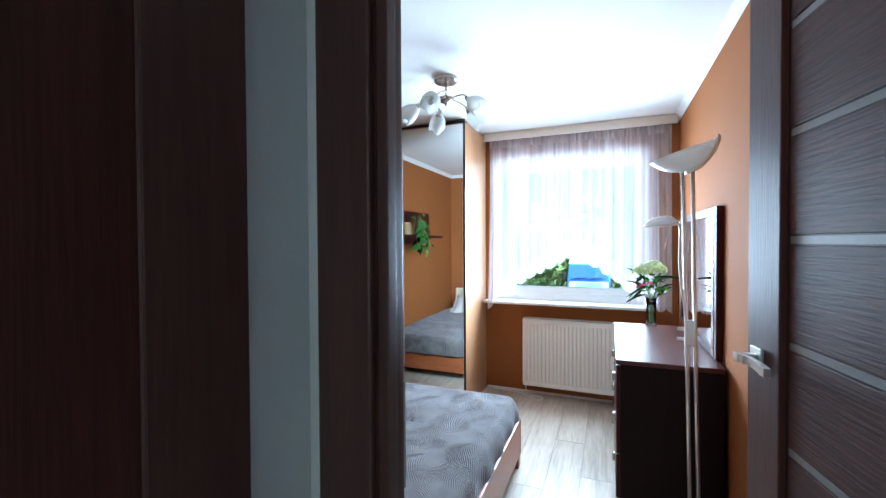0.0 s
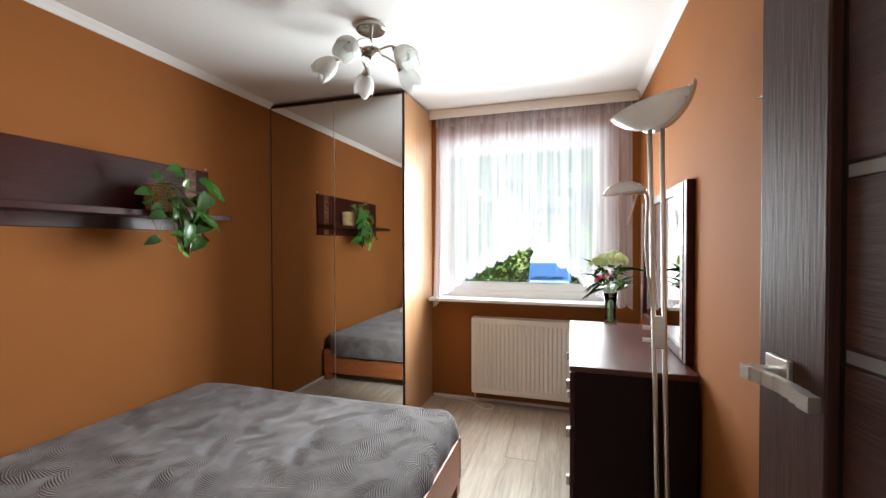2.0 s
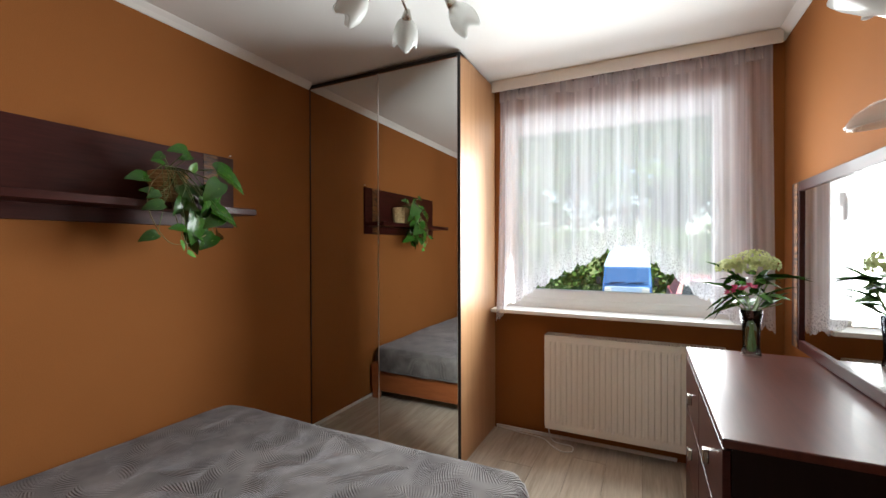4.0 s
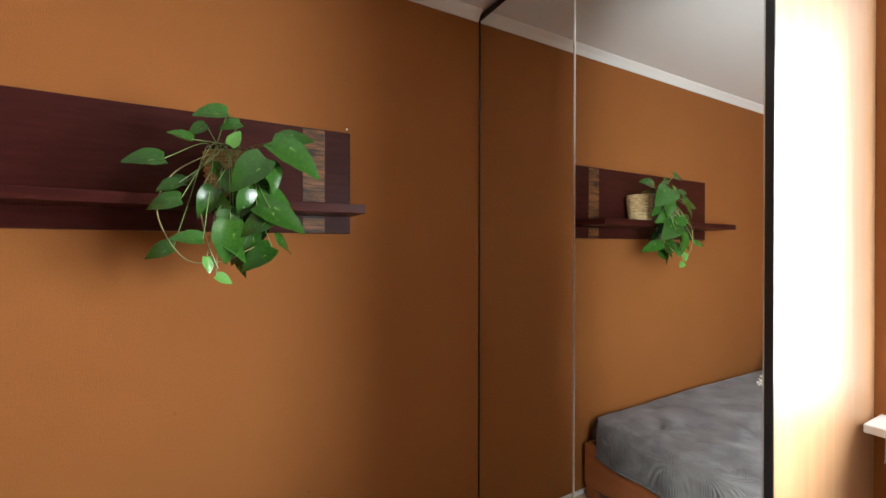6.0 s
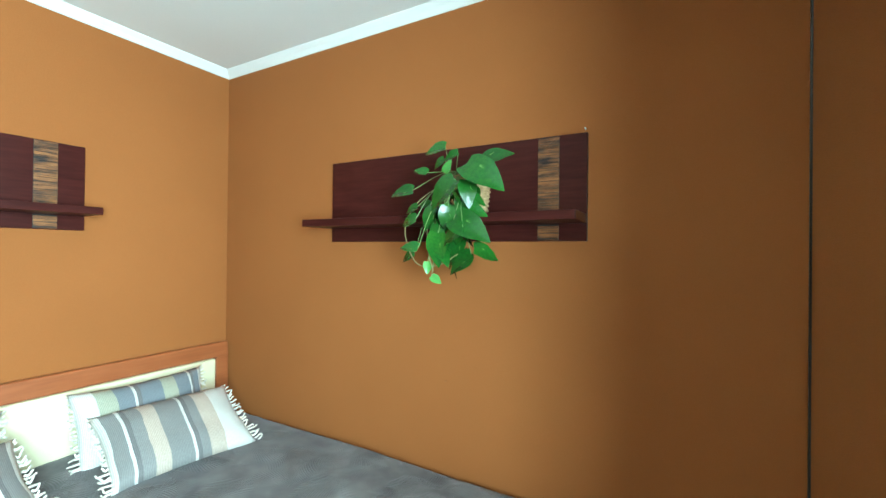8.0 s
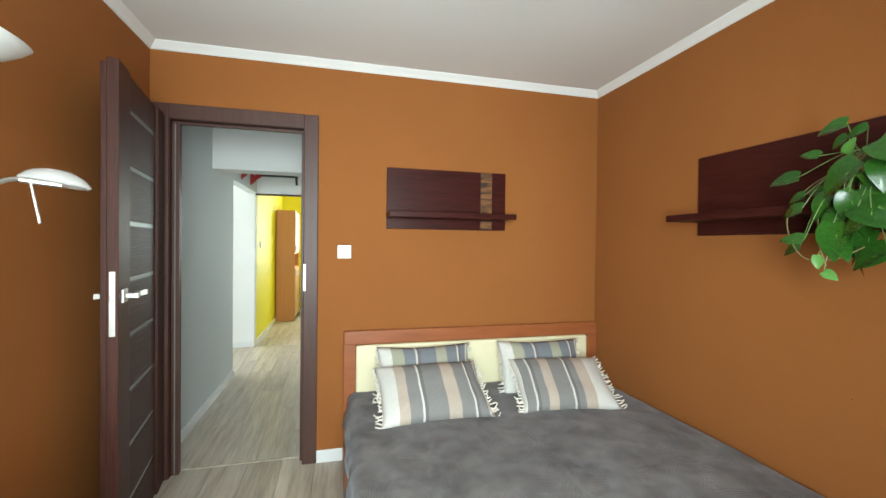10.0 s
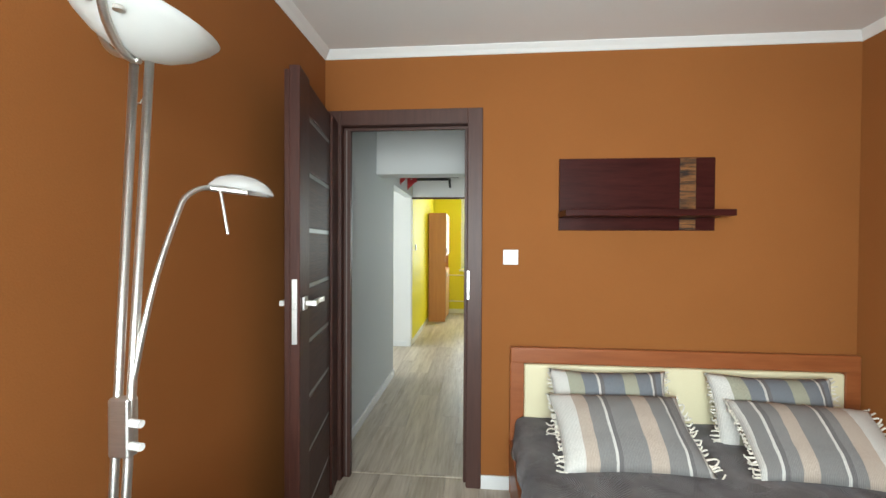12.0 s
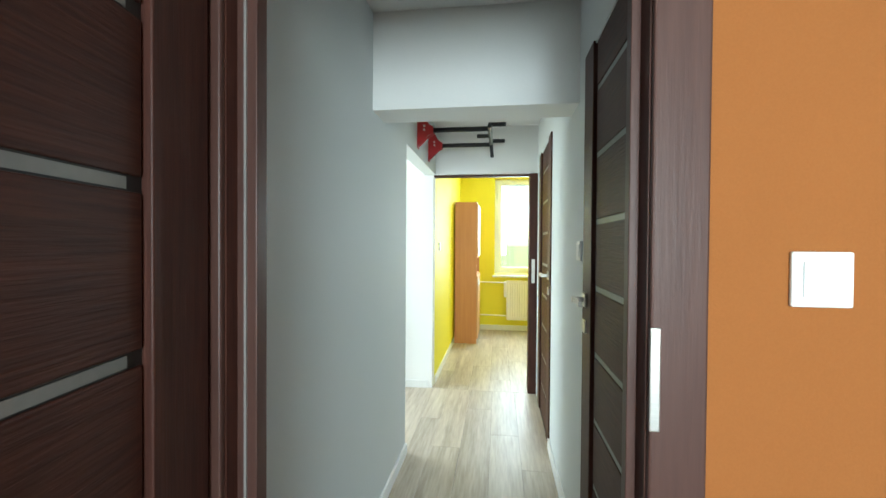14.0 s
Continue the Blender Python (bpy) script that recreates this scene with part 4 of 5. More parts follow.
def curtain():
    t = thing("curtain", pose(0, 0, 0), "white sheer net curtain with a scalloped lace hem", "curtain")
    nx, nz, x0, x1, ztop = 420, 40, -0.848, 0.682, 2.381
    bm = bmesh.new()
    uv = bm.loops.layers.uv.new("weave")
    rows, vals = [], {}
    for k in range(nz + 1):
        row = []
        for i in range(nx + 1):
            s = i / nx
            x = x0 + (x1 - x0) * s
            f = k / nz
            zb = hem(x)
            z = zb + (ztop - zb) * f
            amp = 0.010 + 0.013 * (1 - f) + 0.006 * (f > 0.93)
            ph = 46 * x + 1.3 * math.sin(6.1 * x) + 0.5 * math.sin(17 * x)
            y = 4.383 + 1.05 * amp * math.sin(ph) + 0.004 * math.sin(3.1 * ph + 3 * f) - 0.034 * (1 - f)
            if x < -0.70:
                y -= 0.075 * (1 - f) ** 2 * min(1.0, (-0.70 - x) / 0.08)
            if x > 0.44:
                y -= 0.02 * (1 - f)
            shift = 0.012 * math.cos(ph) * (1 - 0.5 * f)
            v = bm.verts.new((min(x + shift * 0.6, x1 + 0.01), y, z))
            vals[v] = (x * 1.6, z - zb)
            row.append(v)
        rows.append(row)
    for a, b in zip(rows, rows[1:]):
        for i in range(nx):
            f = bm.faces.new((a[i], a[i + 1], b[i + 1], b[i]))
            for lp in f.loops:
                lp[uv].uv = vals[lp.vert]
    part("net", bm, NET, t, smooth=True)
    head, rows = bmesh.new(), []
    for k in range(5):
        row = []
        for i in range(520):
            x = x0 + (x1 - x0) * i / 519
            ph = 88 * x + 2.1 * math.sin(9.0 * x) + 1.2 * math.sin(31 * x)
            row.append(head.verts.new((x, 4.376 + 0.011 * math.sin(ph) + 0.004 * math.sin(2.7 * ph + k * 0.4), 2.300 + 0.006 * math.sin(23 * x) + (0.076 + 0.005 * math.sin(ph * 0.5)) * k / 4)))
        rows.append(row)
    for a, b in zip(rows, rows[1:]):
        for i in range(519):
            head.faces.new((a[i], a[i + 1], b[i + 1], b[i]))
    part("heading", head, HEADING, t, "gathered heading of the net", smooth=True)
    for k in range(26):
        x = -0.83 + 1.49 * k / 25
        part("glider", boxes((x - 0.004, x + 0.004, 4.376, 4.390, 2.371, 2.413)), BLACK, t)
    return t


curtain()

# ---- wall shelves ----


def wall_shelf(name, m, width, height, inlay, label):
    """A back board with a shelf near its foot and a strip of cane. Local: x along the wall, y out of it, z up from the board's foot."""
    t = thing(name, m, label, "wall shelf", "wall shelves")
    part("back_board", boxes((0, width, 0.0, 0.020, 0, height), bevel=0.0025), MAHOG, t)
    part("shelf_board", boxes((0.002, width + 0.004, 0.020, 0.210, 0.066, 0.098), bevel=0.002), MAHOG, t)
    r = random.Random(int(width * 100))
    for za, zb in ((0.003, 0.064), (0.100, height - 0.003)):
        part("inlay_bed", boxes((inlay - 0.001, inlay + 0.080, 0.0195, 0.0203, za, zb)), BLACK, t)
        z = za
        while z < zb - 0.006:
            e = min(zb, z + r.uniform(0.007, 0.018))
            part("cane", boxes((inlay, inlay + 0.079, 0.0198, 0.0225 + r.uniform(0, 0.002), z, e - r.uniform(0.0008, 0.003)), bevel=0.0008), CANE, t, "split cane strip")
            z = e
    return t


wall_shelf("wall_shelf", Matrix.Translation((XW, 3.188, 1.401)) @ Matrix.Rotation(radians(-90), 4, "Z"), 1.235, 0.394, 0.100, "dark mahogany wall shelf with a cane inlay holding a pothos")
wall_shelf("wall_shelf", Matrix.Translation((-1.359, YS, 1.437)), 0.797, 0.384, 0.098, "short dark mahogany wall shelf, empty, over the headboard")

# ---- pothos on the shelf ----


def leaf_mesh(name, curl, fold, material):
    """A heart-shaped leaf of unit length along +x from its stalk, its face up."""
    bm = bmesh.new()
    n = 12
    prof = [0.46 * math.sin(math.pi * (k / n) ** 0.62) ** 0.85 for k in range(n)] + [0.0]
    back = [0.0, -0.13, -0.08, -0.03] + [0.0] * (n - 3)
    mid, left, right, lh, rh = [], [], [], [], []
    for k in range(n + 1):
        t = k / n
        z = -curl * t * t
        mid.append(bm.verts.new((t, 0, z)))
        for side, full, half in ((1, left, lh), (-1, right, rh)):
            if 0 < k < n:
                w = prof[k] * 0.66
                full.append(bm.verts.new((t + back[k], side * w, z + fold * w - 0.010 * math.sin(k * 1.9))))
                half.append(bm.verts.new((t + back[k] * 0.5, side * w * 0.5, z + fold * w * 0.62)))
            else:
                full.append(mid[k]), half.append(mid[k])
    for k in range(n):
        for full, half in ((left, lh), (right, rh)):
            for a, b in ((mid, half), (half, full)):
                q = list(dict.fromkeys((a[k], a[k + 1], b[k + 1], b[k])))
                if len(q) > 2:
                    try:
                        bm.faces.new(q)
                    except ValueError:
                        pass
    bmesh.ops.recalc_face_normals(bm, faces=bm.faces)
    data = bpy.data.meshes.new(name)
    bm.to_mesh(data)
    bm.free()
    for p in data.polygons:
        p.use_smooth = True
    data.materials.append(material)
    return data


LEAVES = [leaf_mesh("leaf_a", 0.26, 0.26, LEAF), leaf_mesh("leaf_b", 0.40, 0.20, LEAF), leaf_mesh("leaf_c", 0.08, 0.22, LEAF2)]


def pothos(bx, by, bz):
    t = thing("potted_pothos", pose(bx, by, bz), "trailing green pothos in a woven basket on the shelf", "potted plant")
    bm = bmesh.new()
    lathe(bm, [(0.0, 0.0), (0.062, 0.0), (0.066, 0.010), (0.077, 0.134), (0.081, 0.144), (0.075, 0.147), (0.071, 0.135), (0.0, 0.128)], 48)
    for v in bm.verts:
        ring = math.atan2(v.co.y, v.co.x)
        swell = 1 + 0.022 * math.sin(ring * 14 + (math.pi if int(v.co.z / 0.02) % 2 else 0.0))
        v.co.x, v.co.y = v.co.x * swell, v.co.y * swell
    part("basket", bm, BASKET, t, "pale woven basket")
    for k in range(7):
        z, r = 0.018 + 0.018 * k, 0.068 + 0.0105 * k / 6
        ring = [((r + 0.0022 * math.sin(a * 14 + k * math.pi)) * math.cos(a), (r + 0.0022 * math.sin(a * 14 + k * math.pi)) * math.sin(a), z) for a in (2 * math.pi * i / 84 for i in range(85))]
        part("basket_strand", tube(bmesh.new(), ring, 0.0036, 5), BASKET, t)
    part("soil", lathe(bmesh.new(), [(0.0, 0.136), (0.070, 0.133)], 20), SOIL, t)
    rnd = random.Random(4)
    # out from the wall, along it, height, length (mm) and direction of the tip (degrees): the upper leaves, then the hanging ones
    upper = [(180, -55, 226, 95, 185), (90, -91, 198, 60, 210), (150, -6, 204, 65, 200), (165, -205, 89, 98, 180), (160, -127, 157, 65, 160), (190, 2, 154, 56, 60),
             (244, 156, 115, 175, -28), (170, 166, 184, 110, 20), (285, 34, 54, 135, -135), (110, -142, 40, 62, 170), (174, -156, 15, 62, 200), (210, 89, 12, 125, -10)]
    hanging = [(250, 115, -58, 160, -22), (260, 55, -81, 110, 205), (230, 17, -8, 70, -80), (200, -63, -22, 95, -110), (230, -16, -131, 130, -95), (190, 38, -131, 92, -110),
               (204, 61, -176, 112, 215), (190, -163, -28, 88, 190), (260, -107, -125, 80, 170), (172, -175, -157, 78, 197), (214, -26, -238, 50, -30), (210, -63, -197, 50, -80)]
    hanging += [(215, 78, -30, 95, -60), (228, 100, 62, 100, -70), (205, 52, -66, 105, -100), (240, 28, -28, 92, -95), (225, -20, -70, 90, -120)]
    young = {(230, 17, -8, 70, -80), (214, -26, -238, 50, -30), (210, -63, -197, 50, -80), (190, 2, 154, 56, 60)}
    for k, spec in enumerate(upper + hanging):
        out, a, h, size, ang = spec
        s = 0.93 * size / 1000
        tip = Vector((0, math.cos(radians(ang)), math.sin(radians(ang))))
        c = Vector((out, a, h)) / 1000
        x = (tip + Vector((rnd.uniform(0.05, 0.45), 0, 0))).normalized()
        normal = Vector((0.80, rnd.uniform(-0.15, 0.55), 0.40 + 0.35 * rnd.random()))
        z = (normal - x * normal.dot(x)).normalized()
        base = c - x * s * 0.45
        m = Matrix.Translation(base) @ Matrix((x, z.cross(x), z)).transposed().to_4x4() @ Matrix.Diagonal((s, s * 1.14, s, 1))
        again("leaf", LEAVES[2 if spec in young else k % 2], t, m)
        root = Vector((0.035 * rnd.uniform(-0.6, 1), 0.045 * rnd.uniform(-1, 1) + 0.1 * c.y, 0.135))
        over = Vector((0.075, root.y * 0.7 + c.y * 0.2, 0.158 if h > -60 else 0.145))
        way = [root, over, base] if h > 60 else [root, over, (over + base) / 2 + Vector((0.03, 0, -0.01)), base]
        part("stem", tube(bmesh.new(), bend(way, 6), 0.0014, 6), STEM, t)
    for k in range(20):
        a, h = rnd.gauss(0.01, 0.045), rnd.uniform(-0.15, 0.10)
        s = rnd.uniform(0.07, 0.11)
        m = Matrix.Translation((rnd.uniform(0.12, 0.20), a, h)) @ Euler((rnd.uniform(0.2, 1.4), rnd.uniform(0.2, 1.2), rnd.uniform(-3, 3))).to_matrix().to_4x4() @ Matrix.Diagonal((s, s, s, 1))
        again("leaf", LEAVES[k % 2], t, m)
    for pts in ([(0.05, -0.05, 0.14), (0.13, -0.15, 0.05), (0.18, -0.18, -0.06), (0.20, -0.12, -0.18), (0.20, -0.03, -0.19), (0.20, 0.05, -0.15)],
                [(0.05, -0.03, 0.14), (0.16, -0.08, 0.0), (0.20, -0.07, -0.12), (0.21, -0.04, -0.21)]):
        part("stem", tube(bmesh.new(), bend(pts, 8), 0.002, 6), STEMB, t, "long trailing stem")
    return t


pothos(-1.952, 2.770, 1.4995)

# ---- pillows ----


def pillow(m, w, h, d, material, label):
    """A soft cushion: w along x, h along y, puffed to d, with knotted fringes at both short sides."""
    t = thing("pillow", m, label, "pillow", "pillows on the bed")
    bm = bmesh.new()
    uv = bm.loops.layers.uv.new("weave")
    nx, ny, vals = 30, 18, {}
    sides = []
    for s in (1, -1):
        rows = []
        for j in range(ny + 1):
            row = []
            for i in range(nx + 1):
                u, v = i / nx * 2 - 1, j / ny * 2 - 1
                puff = ((1 - abs(u) ** 3.2) * (1 - abs(v) ** 2.6)) ** 0.6
                pinch = 1 - 0.07 * (1 - v * v) * u * u + 0.012 * noise.noise((v * 2.5, u, w))
                pin2 = 1 - 0.09 * (1 - u * u) * v * v + 0.03 * noise.noise((u * 2.2, v, h + w))
                fold = 0.010 * noise.noise((u * 2.2 + w, v * 2.2, s * 2.0)) + 0.005 * noise.noise((u * 6 + w, v * 6, s * 3.0))
                z = s * d / 2 * puff * (1 + 0.16 * v) + fold * min(1.0, puff * 1.5)
                vert = bm.verts.new((u * w / 2 * pinch, v * h / 2 * pin2, z))
                vals[vert] = ((1 - u) / 2, (v + 1) / 2)
                row.append(vert)
            rows.append(row)
        sides.append(rows)
    for s, rows in enumerate(sides):
        for a, b in zip(rows, rows[1:]):
            for i in range(nx):
                q = (a[i], a[i + 1], b[i + 1], b[i])
                f = bm.faces.new(q if s == 0 else q[::-1])
                for lp in f.loops:
                    lp[uv].uv = vals[lp.vert]
    bmesh.ops.remove_doubles(bm, verts=bm.verts, dist=0.0006)
    part("cushion", bm, material, t, smooth=True)
    rnd = random.Random(int(w * 1000 + h * 77))
    for s in (-1, 1):
        fr = bmesh.new()
        for k in range(22):
            y = -h / 2 + h * (k + 0.5 + rnd.uniform(-0.3, 0.3)) / 22
            x = s * w / 2 * 0.94
            l = rnd.uniform(0.014, 0.028) + (0.022 if y < -h * 0.24 else 0.0)
            kink = rnd.uniform(-0.006, 0.006)
            tube(fr, bend([(x, y, 0), (x + s * l * 0.45, y + kink, rnd.uniform(0, 0.010)), (x + s * l * 0.8, y + kink * 0.2, rnd.uniform(-0.014, 0.004)), (x + s * l, y - kink * 1.3, rnd.uniform(-0.022, 0.0))], 3), 0.0050, 6, 0.65)
        part("fringe", fr, FRINGE, t, "knotted cream cotton fringe")
    return t


pillow(pose(-0.785, 1.262, 0.556, 112, 0, 1), 0.58, 0.36, 0.14, STRIPE_B, "blue, olive and white striped cushion against the headboard")
pillow(pose(-1.545, 1.270, 0.556, 113, 0, -3), 0.56, 0.36, 0.14, STRIPE_B, "blue, olive and white striped cushion against the headboard")
pillow(pose(-0.780, 1.480, 0.533, 149, 0, 2), 0.61, 0.40, 0.15, STRIPE_A, "grey and tan striped cushion with white fringes")
pillow(pose(-1.560, 1.500, 0.530, 150, 0, -8), 0.57, 0.40, 0.15, STRIPE_C, "grey striped cushion with cream ends and white fringes")

# ---- ceiling light ----


def chandelier(x, y):
    t = thing("ceiling_light", pose(x, y, TOP), "satin nickel ceiling light with five white glass tulip shades", "ceiling light")
    part("canopy", lathe(bmesh.new(), [(0.0, 0.0), (0.076, 0.0), (0.078, -0.006), (0.076, -0.020), (0.070, -0.026), (0.012, -0.030), (0.0, -0.030)], 40), NICKEL, t, smooth=False)
    part("stem", lathe(bmesh.new(), [(0.0085, -0.028), (0.0085, -0.115), (0.012, -0.118)], 16), NICKEL, t, smooth=True)
    part("hub", lathe(bmesh.new(), [(0.0, -0.112), (0.030, -0.114), (0.052, -0.122), (0.054, -0.128), (0.040, -0.146), (0.020, -0.156), (0.009, -0.160), (0.007, -0.170), (0.0, -0.172)], 32), NICKEL, t, smooth=True)
    for k in range(5):
        a = radians(54 + 72 * k)
        d = Vector((math.cos(a), math.sin(a), 0))
        side = Vector((-math.sin(a), math.cos(a), 0))
        pts = [d * 0.040 + side * 0.02 + Vector((0, 0, -0.122)), d * 0.085 + side * 0.032 + Vector((0, 0, -0.114)), d * 0.135 + side * 0.020 + Vector((0, 0, -0.130)), d * 0.160 + Vector((0, 0, -0.156))]
        arm = part("arm", tube(bmesh.new(), bend(pts, 8), 0.0055, 10), NICKEL, t, smooth=True)
        axis = (d * 0.78 + Vector((0, 0, -0.62))).normalized()
        q = axis.to_track_quat("Z", "Y").to_matrix().to_4x4()
        m = Matrix.Translation(pts[-1]) @ q @ Matrix.Diagonal((1.1, 1.1, 1.1, 1))
        part("socket", lathe(bmesh.new(), [(0.0, -0.006), (0.010, -0.006), (0.021, 0.028), (0.0205, 0.034), (0.0, 0.034)], 24, m), NICKEL, t, smooth=True)
        sh = bmesh.new()
        lathe(sh, [(0.020, 0.026), (0.036, 0.045), (0.047, 0.070), (0.051, 0.095), (0.049, 0.118), (0.047, 0.130), (0.0445, 0.130), (0.046, 0.116), (0.048, 0.095), (0.044, 0.071), (0.033, 0.047), (0.018, 0.030)], 36)
        for v in sh.verts:
            v.co.z += 0.30 * max(0.0, v.co.z - 0.085) * math.cos(4 * math.atan2(v.co.y, v.co.x))
        bmesh.ops.transform(sh, matrix=m, verts=sh.verts)
        part("shade", sh, OPAL, t, "frosted white glass shade", smooth=True)
        part("bulb", lathe(bmesh.new(), [(0.0, 0.034), (0.012, 0.036), (0.014, 0.050), (0.019, 0.075), (0.017, 0.094), (0.008, 0.106), (0.0, 0.109)], 18, m), OPAL, t, smooth=True)
    return t


chandelier(-0.742, 2.967)

# ---- floor lamp ----


def floor_lamp():
    t = thing("floor_lamp", pose(0, 0, 0), "steel floor lamp with a glass bowl and a small reading arm", "floor lamp")
    foot, head = Vector((0.572, 2.664, 0.0)), Vector((0.526, 2.600, 1.720))
    gap = Vector((0.0165, -0.003, 0))
    part("base", lathe(bmesh.new(), [(0.0, 0.0), (0.135, 0.0), (0.137, 0.010), (0.125, 0.022), (0.0, 0.026)], 40, Matrix.Translation(foot)), STEEL, t, smooth=False)
    for s in (-1, 1):
        part("pole", tube(bmesh.new(), [foot + s * gap + Vector((0, 0, 0.02)), (foot + head) / 2 + s * gap * 0.95, head + s * Vector((0.0190, -0.003, 0)) - Vector((0, 0, 0.006))], 0.0080, 14), STEEL, t, smooth=True)
    at = foot.lerp(head, 0.985 / 1.735)
    cl = part("clamp", boxes((at.x - 0.024, at.x + 0.020, at.y - 0.013, at.y + 0.013, 0.952, 1.066), bevel=0.005), STEEL, t, "steel clamp with dimmer knobs")
    for z in (0.978, 1.022):
        part("knob", tube(bmesh.new(), [(at.x - 0.026, at.y + 0.01, z), (at.x - 0.052, at.y + 0.014, z)], 0.0075, 14), PVC, cl)
    # bowl, raised towards the bracket
    mid, high = Vector((0.507, 2.615, 1.802)), radians(-18)
    q = Matrix.Translation(mid) @ Matrix.Rotation(high, 4, "Z") @ Matrix.Rotation(radians(-15), 4, "Y") @ Matrix.Rotation(radians(8), 4, "X") @ Matrix.Diagonal((0.775, 0.79, 0.85, 1))
    rings = [(0.0, -0.098), (0.040, -0.094), (0.085, -0.078), (0.125, -0.052), (0.155, -0.022), (0.170, 0.0), (0.1675, 0.001), (0.152, -0.020), (0.122, -0.048), (0.082, -0.073), (0.038, -0.089), (0.0, -0.093)]
    part("bowl", lathe(bmesh.new(), rings, 48, q), OPAL, t, "white opal glass bowl", smooth=True)
    arc = [q @ Vector(p) for p in ((-0.01, 0, -0.106), (0.045, 0, -0.101), (0.09, 0, -0.083), (0.13, 0, -0.056), (0.163, 0, -0.022), (0.182, 0, 0.006), (0.186, 0, 0.022))]
    for s in (-0.012, 0.012):
        off = Matrix.Rotation(high, 3, "Z") @ Vector((0, s, 0))
        part("bracket", tube(bmesh.new(), bend([p + off for p in arc], 4), 0.006, 10), STEEL, t, smooth=True)
    turn = Matrix.Rotation(radians(123), 3, "Z")
    strap = [q @ (turn @ Vector(p)) for p in ((-0.01, 0, -0.105), (0.045, 0, -0.100), (0.09, 0, -0.082), (0.13, 0, -0.055), (0.160, 0, -0.021), (0.176, 0, 0.004))]
    part("bracket", tube(bmesh.new(), bend(strap, 4), 0.0075, 10), STEEL, t, smooth=True)
    for s in (-0.032, 0.032):
        part("glass_screw", lathe(bmesh.new(), [(0.0, 0.006), (0.008, 0.004), (0.009, -0.004), (0.0, -0.006)], 14, Matrix.Translation(q @ (turn @ Vector((0.138, s, -0.046))))), STEEL, t)
    inner = [q @ Vector(p) for p in ((0.02, 0, -0.088), (0.082, 0, -0.070), (0.122, 0, -0.045), (0.152, 0, -0.017), (0.172, 0, 0.010))]
    part("bracket", tube(bmesh.new(), bend(inner, 4), 0.009, 10), STEEL, t, smooth=True)
    for s in (-0.034, 0.034):
        c = q @ Vector((0.135, s, -0.030))
        part("glass_screw", lathe(bmesh.new(), [(0.0, 0.006), (0.009, 0.004), (0.010, -0.004), (0.0, -0.006)], 14, Matrix.Translation(c)), STEEL, t)
    arm = [(at.x - 0.012, at.y + 0.005, 0.98), (at.x - 0.020, at.y, 1.08), (0.500, 2.605, 1.274), (0.492, 2.548, 1.425), (0.489, 2.525, 1.463), (0.480, 2.496, 1.482), (0.466, 2.475, 1.488)]
    part("reading_arm", tube(bmesh.new(), bend(arm, 8), 0.0058, 10), STEEL, t, smooth=True)
    hq = Matrix.Translation((0.410, 2.450, 1.488)) @ Matrix.Rotation(radians(-155), 4, "Z") @ Matrix.Rotation(radians(8), 4, "Y") @ Matrix.Diagonal((1.30, 1.0, 1.55, 1))
    hd = part("reading_head", lathe(bmesh.new(), [(0.0, 0.020), (0.022, 0.018), (0.042, 0.010), (0.054, -0.002), (0.052, -0.005), (0.040, 0.004), (0.0, 0.010)], 32, hq), CLEAROPAL, t, "small milky glass reading shade", smooth=True)
    part("lamp_holder", tube(bmesh.new(), [(0.468, 2.476, 1.487), (0.400, 2.446, 1.480)], 0.008, 10), STEEL, hd)
    part("handle_rod", tube(bmesh.new(), [(0.450, 2.470, 1.482), (0.425, 2.481, 1.382)], 0.0035, 8), STEEL, hd)
    return t


floor_lamp()

# ---- vase of flowers ----


